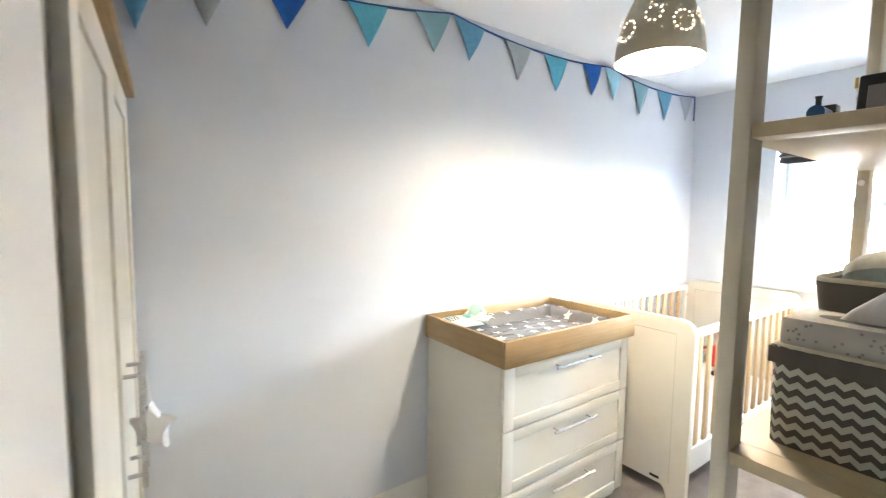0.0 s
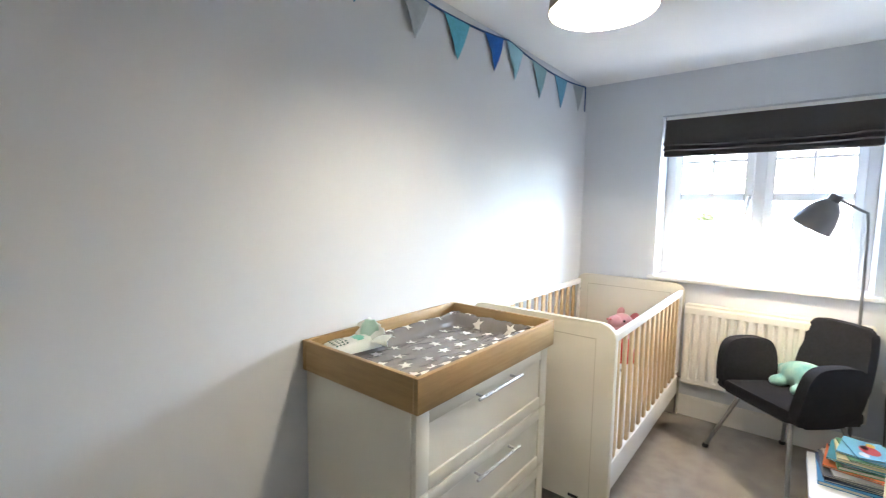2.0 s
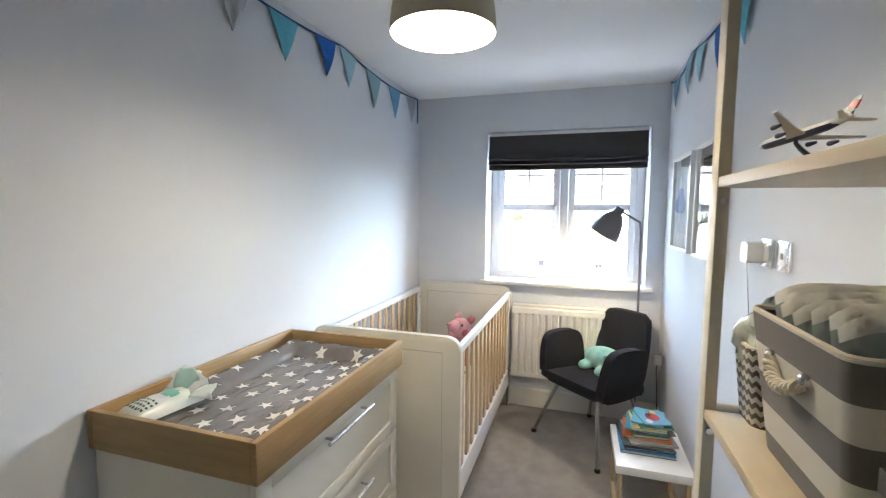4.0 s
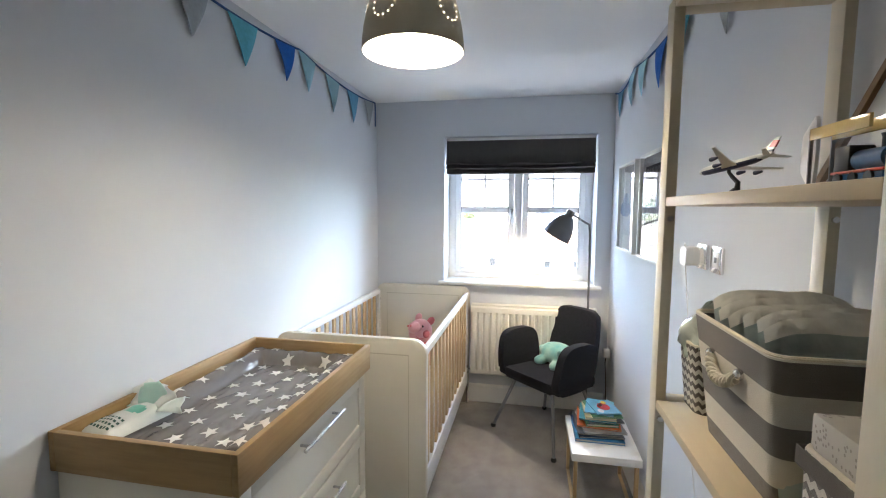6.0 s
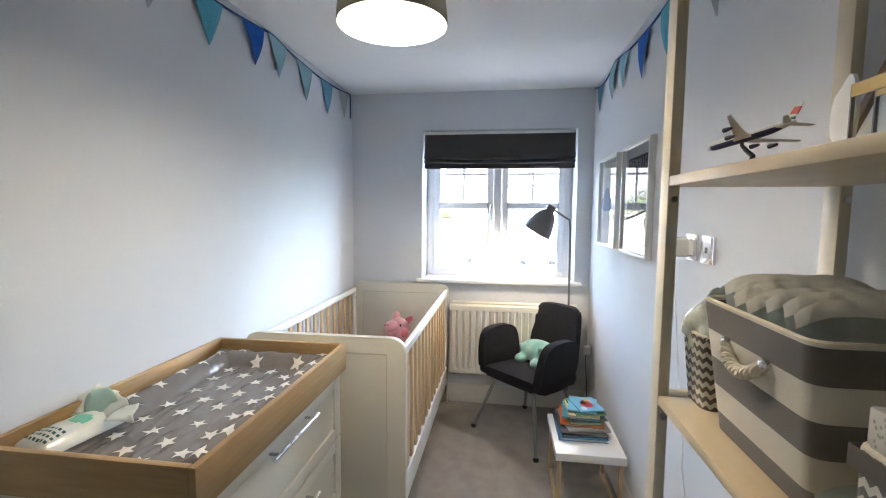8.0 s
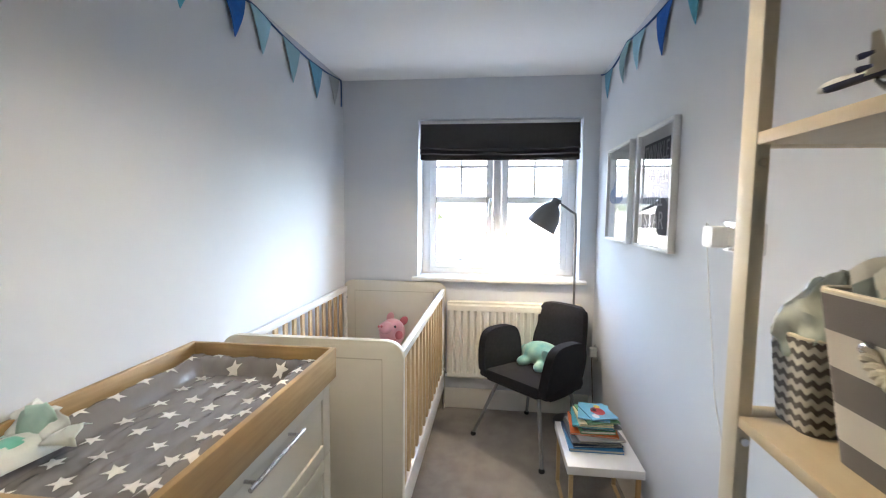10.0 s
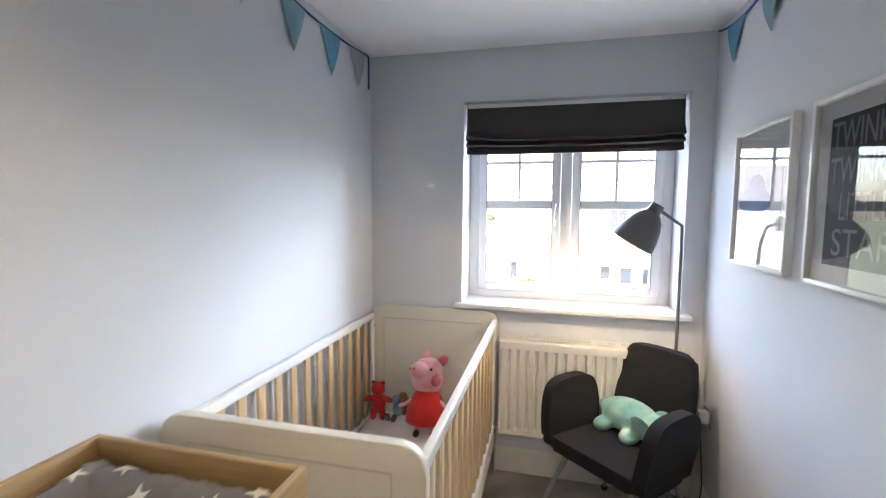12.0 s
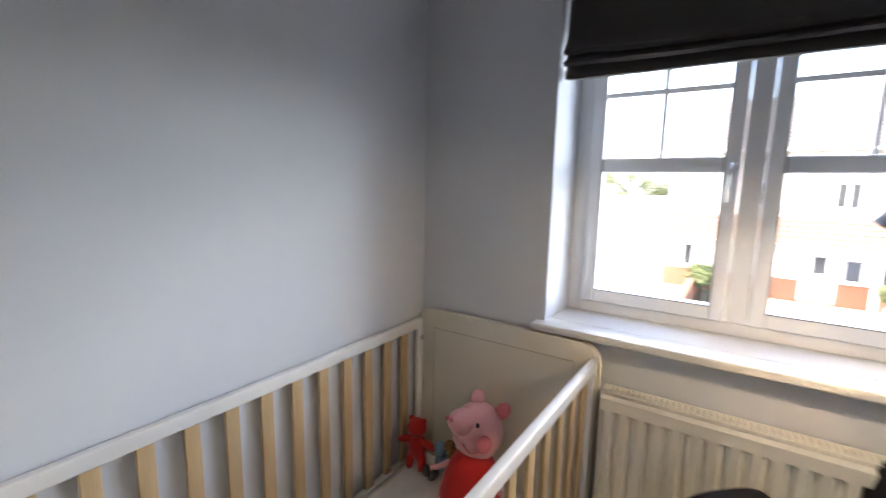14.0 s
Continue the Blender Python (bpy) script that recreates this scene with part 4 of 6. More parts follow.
# ---- shelf unit ----
UX0, UX1, UY0, UY1, UH = 1.255, 1.90, 0.826, 1.138, 1.965
unit = thing("shelf_unit", "cream open shelving unit with flat wooden posts", "shelving unit", (UX0, UY0, 0))
uw, ud = UX1 - UX0, UY1 - UY0
for px in (0.0, uw - 0.042):
    for py in (0.0, ud - 0.021):
        post = part("post", boxes(((px, py, 0), (px + 0.042, py + 0.021, UH)), bevel=0.002), SHELF_POST, unit)
        for zb in (0.28, 1.13, 1.552):
            bm = bmesh.new()
            xi = px + 0.042 if px < 0.1 else px
            s = 1 if px < 0.1 else -1
            tube(bm, [(xi - 0.002 * s, py + 0.0105, zb - 0.02), (xi + 0.006 * s, py + 0.0105, zb - 0.02)], 0.006, 10)
            part("bolt", bm, CHROME, post, "small chrome bolt")
for z in (0.30, 1.15, 1.575, 1.962):
    part("shelf", boxes(((0.043, 0.001, z - 0.018), (uw - 0.043, ud - 0.001, z)), ((0.0005, 0.022, z - 0.018), (0.0425, ud - 0.022, z)), ((uw - 0.0425, 0.022, z - 0.018), (uw - 0.0005, ud - 0.022, z)), bevel=0.0015), SHELF_WOOD, unit)

# ---- wardrobe ----
ward = thing("wardrobe", "ivory two-door wardrobe with oak top, against the end wall", "wardrobe", (0.60, 2.09, 0), -3.2)
ww, wd, wh = 0.50, 0.50, 1.80
for nm, lo, hi in (("side_panel", (-wd, -ww, 0.0), (-0.022, -ww + 0.02, wh)), ("side_panel", (-wd, ww - 0.02, 0.0), (-0.022, ww, wh)), ("back_panel", (-wd, -ww + 0.0205, 0), (-wd + 0.01, ww - 0.0205, wh)), ("bottom_panel", (-wd + 0.0105, -ww + 0.0205, 0.06), (-0.022, ww - 0.0205, 0.08))):
    part(nm, boxes((lo, hi), bevel=0.002), IVORY, ward)
part("plinth", boxes(((-0.06, -ww + 0.02, 0), (-0.04, ww - 0.02, 0.06))), IVORY, ward)
part("oak_top", boxes(((-wd, -ww - 0.012, wh), (0.022, ww + 0.012, wh + 0.035)), bevel=0.006, segments=3), OAK_Y, ward, "oak cornice top")
for y0, y1, hy in ((-ww, -0.0015, -0.045), (0.0015, ww, 0.045)):
    z0, z1, st = 0.07, wh - 0.004, 0.075
    d = part("door", boxes(((-0.02, y0, z0), (0.0, y0 + st, z1)), ((-0.02, y1 - st, z0), (0.0, y1, z1)), ((-0.02, y0 + st, z0), (0.0, y1 - st, z0 + st)), ((-0.02, y0 + st, z1 - st), (0.0, y1 - st, z1)), bevel=0.002), IVORY, ward)
    part("panel", boxes(((-0.018, y0 + st - 0.004, z0 + st - 0.004), (-0.008, y1 - st + 0.004, z1 - st + 0.004))), IVORY, d)
    bm = bmesh.new()
    tube(bm, [(0.032, hy, 0.83), (0.032, hy, 1.12)], 0.0062, 12)
    for hz in (0.86, 1.09):
        tube(bm, [(0, hy, hz), (0.032, hy, hz)], 0.005, 10)
    part("handle", bm, STEEL, d, "brushed steel bar handle")
star = thing("hanging_star", "white fabric star hung on the wardrobe handle", "ornament", (0.648, 2.13, 0.93))
bm = bmesh.new()
pts = [((0.062 if k % 2 == 0 else 0.027) * math.sin(math.pi * k / 5), (0.062 if k % 2 == 0 else 0.027) * math.cos(math.pi * k / 5)) for k in range(10)]
outline(bm, pts, 0.022, "x", -0.011, 0.006, 3)
bmesh.ops.rotate(bm, verts=bm.verts[:], cent=(0, 0, 0), matrix=Matrix.Rotation(radians(58), 3, "Z"))
part("star", bm, SHEET, star)
bm = bmesh.new()
tube(bm, [(0, 0, 0.055), (-0.006, 0.004, 0.12), (-0.011, 0.008, 0.158)], 0.0015, 6)
part("ribbon", bm, WHITE_PLASTIC, star)
# DETAILS
TEAL_PLUSH = material("mint_plush", (0.15, 0.42, 0.42), 1.0, second=(0.36, 0.58, 0.50), scale=17, amount=1.0, bump=0.8, bump_scale=380, sheen=0.5)
YELLOW_PRINT = material("yellow_patch", (0.62, 0.50, 0.14), 1.0, second=(0.30, 0.48, 0.36), scale=60, amount=1.0, bump=0.6, bump_scale=300)
PINK = material("pink_plush", (0.72, 0.36, 0.38), 0.95, second=(0.68, 0.32, 0.34), scale=20, bump=0.5, bump_scale=500, sheen=0.4)
PINK_DARK = material("rose_plush", (0.62, 0.17, 0.19), 0.95, scale=20, bump=0.5, bump_scale=500)
RED = material("red_felt", (0.55, 0.018, 0.012), 0.95, second=(0.46, 0.012, 0.01), scale=25, bump=0.6, bump_scale=500, sheen=0.2)
BROWN_PLUSH = material("tan_plush", (0.30, 0.155, 0.05), 1.0, second=(0.22, 0.11, 0.035), scale=25, bump=0.8, bump_scale=350, sheen=0.3)
BLUE_PLUSH = material("soft_blue_plush", (0.24, 0.38, 0.50), 1.0, scale=25, second=(0.18, 0.30, 0.42), bump=0.8, bump_scale=350)
GREY_PLUSH = material("grey_plush", (0.12, 0.12, 0.13), 1.0, scale=25, bump=0.8, bump_scale=350)
SHOE = material("black_felt", (0.012, 0.012, 0.013), 0.7, scale=20)


def fuse(ob, voxel, smooth=6):
    """Melts overlapping lumps of a stuffed toy into one skin."""
    r = ob.modifiers.new("skin", "REMESH")
    r.mode, r.voxel_size, r.use_smooth_shade = "VOXEL", voxel, True
    m = ob.modifiers.new("soften", "SMOOTH")
    m.iterations, m.factor = smooth, 0.5
    return ob


# ---- soft toys in the cot ----
bm = bmesh.new()
for fy in (-0.045, 0.045):
    tube(bm, [(0.02, fy * 0.7, 0.10), (-0.005, fy, 0.03)], 0.012, 10)
    blob(bm, (-0.02, fy, 0.018), (0.030, 0.017, 0.018), index=3)
for f in bm.faces:
    f.material_index = f.material_index or 0
n0 = len(bm.faces)
lathe(bm, [(0.0, 0.068), (0.098, 0.070), (0.112, 0.078), (0.110, 0.10), (0.101, 0.15), (0.084, 0.20), (0.060, 0.238), (0.0, 0.25)], (0.015, 0, 0), 24)
bm.faces.ensure_lookup_table()
for f in bm.faces[n0:]:
    f.material_index = 1
blob(bm, (0.02, 0.0, 0.315), (0.078, 0.092, 0.098), (0, 8, 0), index=0)
blob(bm, (-0.030, 0.034, 0.348), (0.056, 0.050, 0.046), (0, 0, -40), index=0)
for q in ((-0.079, 0.058, 0.364), (-0.068, 0.080, 0.362)):
    blob(bm, q, (0.007, 0.007, 0.008), index=2, u=10, v=8)
blob(bm, (-0.052, -0.058, 0.305), (0.016, 0.028, 0.030), (0, 0, 40), index=2)
blob(bm, (-0.055, -0.030, 0.362), (0.006, 0.007, 0.009), index=3, u=10, v=8)
for q in ((0.03, 0.018, 0.42), (0.045, -0.075, 0.395)):
    blob(bm, q, (0.012, 0.026, 0.036), (18 if q[1] > 0 else 40, 0, 0), index=2 if q[1] < 0 else 0)
for sgn in (-1, 1):
    tube(bm, [(0.0, sgn * 0.06, 0.20), (-0.03, sgn * 0.115, 0.165), (-0.04, sgn * 0.14, 0.16)], 0.010, 8)
mouth = [(-0.072 + 0.004 * abs(k), -0.02 + 0.012 * k, 0.272 + 0.0035 * k * k * 0.5) for k in range(-2, 4)]
n0 = len(bm.faces)
tube(bm, mouth, 0.0025, 6)
bm.faces.ensure_lookup_table()
for f in bm.faces[n0:]:
    f.material_index = 2
toy = whole("plush_pig", bm, [PINK, RED, PINK_DARK, SHOE], "pink plush pig in a red dress propped in the cot", "soft toy", angle=80)
toy.matrix_world = pose(4.03, 2.205, 0.308, 0, 10, 4) @ Matrix.Diagonal((1.0, 1.0, 1.0, 1))
bm = bmesh.new()
blob(bm, (0, 0, 0.075), (0.030, 0.036, 0.050))
blob(bm, (-0.004, 0, 0.150), (0.033, 0.036, 0.036))
for sgn in (-1, 1):
    blob(bm, (-0.012, sgn * 0.024, 0.025), (0.016, 0.016, 0.034), (0, 18, 0))
    blob(bm, (-0.008, sgn * 0.050, 0.098), (0.013, 0.030, 0.014), (sgn * -25, 0, 0))
    blob(bm, (0, sgn * 0.026, 0.180), (0.008, 0.011, 0.011))
fuse(whole("plush_bear", bm, RED, "small red plush bear in the cot corner", "soft toy", (4.17, 2.525, 0.312), 8), 0.004, 4).scale = (1.15, 1.15, 1.15)
bm = bmesh.new()
blob(bm, (0, 0, 0.05), (0.026, 0.03, 0.04), index=0)
blob(bm, (-0.005, 0.005, 0.108), (0.028, 0.028, 0.030), index=0)
blob(bm, (0.0, -0.045, 0.075), (0.026, 0.022, 0.058), (8, 0, 0), index=1)
blob(bm, (-0.004, -0.035, 0.135), (0.022, 0.024, 0.022), index=1)
blob(bm, (-0.05, 0.01, 0.020), (0.034, 0.016, 0.017), index=2)
blob(bm, (-0.045, 0.048, 0.022), (0.032, 0.016, 0.018), (0, 0, 25), index=2)
whole("plush_dog", bm, [BLUE_PLUSH, BROWN_PLUSH, GREY_PLUSH], "small blue and tan plush dog lying in the cot", "soft toy", (4.19, 2.415, 0.312), 5, angle=80)

# ---- plush elephant on the chair ----
bm = bmesh.new()
blob(bm, (0.03, 0, 0.058), (0.125, 0.075, 0.062))
blob(bm, (-0.095, 0.012, 0.056), (0.060, 0.062, 0.054))
blob(bm, (-0.150, 0.03, 0.040), (0.032, 0.024, 0.024), (0, 25, -20))
for q in ((-0.03, 0.078, 0.022), (0.09, 0.075, 0.022), (0.13, -0.045, 0.024), (-0.06, -0.06, 0.022)):
    blob(bm, q, (0.036, 0.044, 0.026), (0, 0, 15))
blob(bm, (0.155, 0, 0.05), (0.03, 0.03, 0.03))
eleph = thing("plush_elephant", "mint green plush elephant lying on the armchair seat", "soft toy", (4.092, 1.150, 0.428), 42)
fuse(part("body", bm, TEAL_PLUSH, eleph), 0.006, 14)
for sgn in (-1, 1):
    bm = bmesh.new()
    blob(bm, (-0.072, 0.012 + sgn * 0.058, 0.075), (0.042, 0.010, 0.046), (sgn * -22, 0, 0))
    part("ear", bm, TEAL_PLUSH, eleph)
bm = bmesh.new()
blob(bm, (-0.115, 0.050, 0.082), (0.026, 0.018, 0.022))
part("patch", bm, YELLOW_PRINT, eleph, "yellow printed patch")
for sgn in (-1, 1):
    bm = bmesh.new()
    blob(bm, (-0.138, 0.012 + sgn * 0.036, 0.078), (0.004, 0.004, 0.004), u=8, v=6)
    part("eye", bm, SHOE, eleph)
eleph.scale = (1.28, 1.34, 1.32)

# ---- wet wipes on the mat ----
WIPES = material("wipes_film", (0.74, 0.76, 0.74), 0.28, second=(0.62, 0.70, 0.66), scale=14, bump=0.6, bump_scale=30, coat=0.3)
WIPES_MINT = material("mint_film", (0.42, 0.66, 0.58), 0.3, second=(0.60, 0.74, 0.68), scale=20, bump=0.5, bump_scale=40, coat=0.3)
WIPES_GREEN = material("mint_print", (0.16, 0.52, 0.42), 0.35, scale=30)
INK_GREEN = material("dark_green_print", (0.03, 0.10, 0.085), 0.5, scale=30)
pack = thing("wet_wipes", "opened white and mint pack of wet wipes", "wipes", (1.93, 2.555, 0.908), -8)
bm = bmesh.new()
nx, ny = 22, 14
def pillow(u, v):
    e = (1 - abs(2 * u - 1) ** 4) * (1 - abs(2 * v - 1) ** 3)
    return 0.010 + 0.036 * max(0.0, e) ** 0.6 + 0.006 * noise.noise((u * 6, v * 5, 4))
up = [[bm.verts.new((-0.10 + 0.20 * i / nx, -0.058 + 0.116 * j / ny, pillow(i / nx, j / ny))) for j in range(ny + 1)] for i in range(nx + 1)]
dn = [[bm.verts.new((-0.10 + 0.20 * i / nx, -0.058 + 0.116 * j / ny, 0.004)) for j in range(ny + 1)] for i in range(nx + 1)]
for i in range(nx):
    for j in range(ny):
        bm.faces.new((up[i][j], up[i + 1][j], up[i + 1][j + 1], up[i][j + 1]))
        bm.faces.new((dn[i][j], dn[i][j + 1], dn[i + 1][j + 1], dn[i + 1][j]))
for i in range(nx):
    bm.faces.new((up[i][0], dn[i][0], dn[i + 1][0], up[i + 1][0])), bm.faces.new((up[i][ny], up[i + 1][ny], dn[i + 1][ny], dn[i][ny]))
for j in range(ny):
    bm.faces.new((up[0][j], up[0][j + 1], dn[0][j + 1], dn[0][j])), bm.faces.new((up[nx][j], dn[nx][j], dn[nx][j + 1], up[nx][j + 1]))
part("pouch", bm, WIPES, pack, angle=80)
petals = ((-0.045, -50, 20, 0.075, 0), (-0.02, -15, 55, 0.07, 0), (0.01, 10, 70, 0.075, 1), (0.035, 35, 45, 0.08, 0), (0.05, 60, 15, 0.07, 1), (0.0, 0, 15, 0.06, 0))
for k, (cy, yaw, lift, length, tint) in enumerate(petals):
    bm = bmesh.new()
    d = Vector((math.cos(radians(yaw)) * math.cos(radians(lift)), math.sin(radians(yaw)) * math.cos(radians(lift)), math.sin(radians(lift))))
    side = d.cross(Vector((0, 0, 1))).normalized()
    gp = []
    for a in range(9):
        row = []
        for b in range(8):
            u, v = a / 8, b / 7 - 0.5
            p = Vector((0.072, cy * 0.8, 0.034)) + d * length * u + side * 0.068 * v * (1 + 0.5 * u)
            p += Vector([noise.noise((p.x * 38 + k * 5, p.y * 38, q * 9.0)) for q in (1, 2, 3)]) * 0.016 * u
            p.z = max(p.z - 0.03 * u * abs(v) * 2, 0.004)
            row.append(bm.verts.new(p))
        gp.append(row)
    for a in range(8):
        for b in range(7):
            bm.faces.new((gp[a][b], gp[a + 1][b], gp[a + 1][b + 1], gp[a][b + 1]))
    flap = part("flap", bm, WIPES_MINT if tint else WIPES, pack, "crumpled torn film flap", angle=30)
    thick = flap.modifiers.new("thick", "SOLIDIFY")
    thick.thickness = 0.0012
bm = bmesh.new()
gr = [[bm.verts.new((0.0 + 0.045 * i / 6, -0.035 + 0.055 * j / 6, pillow((0.10 + 0.045 * i / 6) / 0.2, (0.023 + 0.055 * j / 6) / 0.116) + 0.0015)) for j in range(7)] for i in range(7)]
for i in range(6):
    for j in range(6):
        if (i - 2.5) ** 2 + (j - 2.5) ** 2 < 9:
            bm.faces.new((gr[i][j], gr[i + 1][j], gr[i + 1][j + 1], gr[i][j + 1]))
part("printed_patch", bm, WIPES_GREEN, pack, "mint printed patch")
for k in range(4):
    for q in range(7 - k % 2):
        bm = bmesh.new()
        x0, y0 = -0.082 + 0.014 * k, -0.042 + 0.0125 * q
        u, v = (x0 + 0.10) / 0.2, (y0 + 0.058) / 0.116
        z = pillow(u, v) + 0.002
        bm.faces.new([bm.verts.new((x0 + a, y0 + b, pillow((x0 + a + 0.10) / 0.2, (y0 + b + 0.058) / 0.116) + 0.0025)) for a, b in ((0, 0), (0.007, 0.001), (0.007, 0.009), (0.0, 0.008))])
        part("print_bar", bm, INK_GREEN, pack)

# ---- books on the bench ----
PAGES = material("book_pages", (0.66, 0.62, 0.53), 0.9, second=(0.52, 0.48, 0.40), scale=6, stretch=(1, 1, 60))
book_colours = {"blue": (0.03, 0.20, 0.42), "navy": (0.02, 0.05, 0.12), "grey": (0.30, 0.29, 0.28), "slate": (0.08, 0.09, 0.10), "orange": (0.62, 0.13, 0.02), "green": (0.10, 0.28, 0.13), "cream": (0.66, 0.56, 0.32), "teal": (0.04, 0.25, 0.32), "white": (0.66, 0.66, 0.66), "red": (0.50, 0.03, 0.03), "sky": (0.14, 0.40, 0.56), "yellow": (0.66, 0.46, 0.04)}
covers = {k: material(k + "_cover", c, 0.35, second=tuple(min(1, q * 1.25 + 0.01) for q in c), scale=14, coat=0.3) for k, c in book_colours.items()}


def book(x, y, z, w, d, h, rz, colour, label, spots=()):
    """Lying book, spine towards +y side; w along x, d along y."""
    b = thing("book", label, "book", (x, y, z), rz, "books in the stack")
    part("cover", boxes(((-w / 2, -d / 2, 0), (w / 2, d / 2, min(0.0025, h * 0.2))), ((-w / 2, -d / 2, h - min(0.0025, h * 0.2)), (w / 2, d / 2, h)), ((-w / 2, d / 2 - 0.003, min(0.0025, h * 0.2)), (w / 2, d / 2, h - min(0.0025, h * 0.2)))), covers[colour], b)
    part("page_block", boxes(((-w / 2 + 0.004, -d / 2 + 0.004, min(0.0025, h * 0.2)), (w / 2 - 0.004, d / 2 - 0.0032, h - min(0.0025, h * 0.2)))), PAGES, b)
    for sx, sy, r, c in spots:
        bm = bmesh.new()
        m = Matrix.Translation((sx, sy, h + 0.0006)) @ Matrix.Diagonal((1.0, 0.75, 1, 1))
        bmesh.ops.create_circle(bm, cap_ends=True, segments=14, radius=r, matrix=m)
        part("cover_picture", bm, covers[c], b)
    return b


zb = 0.3285
stack = [("blue", 0.27, 0.25, 0.016, 0, "large blue picture book lying at the bottom", ((0.0, -0.05, 0.05, "red"), (-0.08, 0.03, 0.03, "navy"))), ("navy", 0.25, 0.235, 0.009, 3, "thin navy picture book in the stack", ()), ("grey", 0.26, 0.22, 0.008, -2, "thin grey picture book in the stack", ()), ("slate", 0.25, 0.225, 0.007, 1, "thin dark grey picture book in the stack", ()),
         ("grey", 0.255, 0.22, 0.009, 4, "pale grey picture book in the stack", ()), ("orange", 0.24, 0.225, 0.008, -3, "orange picture book with white shapes", ((0.06, 0.04, 0.03, "yellow"), (-0.03, 0.07, 0.03, "white"))), ("green", 0.22, 0.17, 0.016, 2, "thick green board book in the stack", ()), ("slate", 0.20, 0.19, 0.006, 6, "dark thin book in the stack", ()),
         ("teal", 0.21, 0.19, 0.008, -4, "teal picture book in the stack", ()), ("cream", 0.20, 0.16, 0.013, 0, "thick cream board book in the stack", ()), ("green", 0.21, 0.16, 0.007, 5, "leaf-green picture book with yellow spot", ((0.05, 0.03, 0.025, "yellow"),)), ("sky", 0.19, 0.15, 0.007, -6, "sky-blue picture book in the stack", ()), ("sky", 0.17, 0.135, 0.006, 8, "small sky-blue book with a red picture on top", ((0.0, 0.0, 0.045, "red"), (-0.05, 0.035, 0.022, "white"), (0.05, -0.02, 0.02, "yellow"), (0.02, 0.01, 0.018, "white")))]
rb = random.Random(3)
for k, (c, w, d, h, rz, lab, spots) in enumerate(stack):
    book(3.36 + rb.uniform(-0.016, 0.016) + 0.003 * k, 1.015 + rb.uniform(-0.014, 0.014) - 0.002 * k, zb, w, d, h, rz * 1.8, c, lab, spots)
    zb += h + 0.0006

# ---- things on the shelf unit ----
ZL, ZU = 1.1503, 1.5753
TAUPE, CREAMY = (0.125, 0.109, 0.093), (0.56, 0.525, 0.44)
STRIPES = patterned("striped_canvas", TAUPE, CREAMY, "bands", 0.09, 0.015)
CHEVRON = patterned("chevron_canvas", (0.10, 0.082, 0.066), CREAMY, "chevron", 0.0185)
TAUPE_CLOTH = material("taupe_canvas", TAUPE, 0.95, bump=0.6, bump_scale=900, scale=40)
ROPE = material("cotton_rope", (0.66, 0.60, 0.46), 0.95, second=(0.57, 0.50, 0.37), scale=60, bump=0.8, bump_scale=260)
FLORAL = material("floral_card", (0.46, 0.43, 0.375), 0.7, scale=40, second=(0.42, 0.39, 0.34))
FLORAL_DOT = material("grey_flower_print", (0.28, 0.25, 0.22), 0.7, scale=40)
NAPPY = material("nappy_film", (0.82, 0.80, 0.73), 0.6, second=(0.66, 0.65, 0.60), scale=30, amount=0.5, bump=0.3, bump_scale=120)
NAPPY_SIDE = material("nappy_print_side", (0.34, 0.41, 0.40), 0.6, second=(0.52, 0.56, 0.52), scale=26, amount=0.6, bump=0.3, bump_scale=120)
FILM = material("pale_film_packet", (0.60, 0.62, 0.52), 0.14, second=(0.42, 0.52, 0.46), scale=12, bump=0.7, bump_scale=35, coat=0.6)


def basket(name, label, at, rz, w0, d0, w1, d1, h, cloth, wall=0.006):
    """Open fabric storage box, wider at the top; the cloth pattern runs from its base."""
    b = thing(name, label, "storage basket", at, rz)
    bm = bmesh.new()
    def ring(w, d, z, r):
        return [bm.verts.new((x, y, z)) for x, y in rounded(-w / 2, w / 2, -d / 2, d / 2, r, 4)]
    rings = [ring(w0, d0, 0, 0.02), ring(w0 + (w1 - w0) * 0.5, d0 + (d1 - d0) * 0.5, h * 0.5, 0.02), ring(w1, d1, h, 0.02), ring(w1 - 2 * wall, d1 - 2 * wall, h, 0.018), ring(w0 - 2 * wall, d0 - 2 * wall, wall, 0.018)]
    for a, c in zip(rings, rings[1:]):
        for k in range(len(a)):
            bm.faces.new((a[k], a[(k + 1) % len(a)], c[(k + 1) % len(a)], c[k]))
    bm.faces.new(rings[0][::-1]), bm.faces.new(rings[-1])
    part("body", bm, cloth, b)
    bm = bmesh.new()
    ps = [(x, y, h + 0.001) for x, y in rounded(-w1 / 2 + wall / 2, w1 / 2 - wall / 2, -d1 / 2 + wall / 2, d1 / 2 - wall / 2, 0.02, 4)]
    tube(bm, ps + ps[:1], 0.0034, 8, cap=False)
    part("piping", bm, ROPE, b, "pale piped rim")
    return b


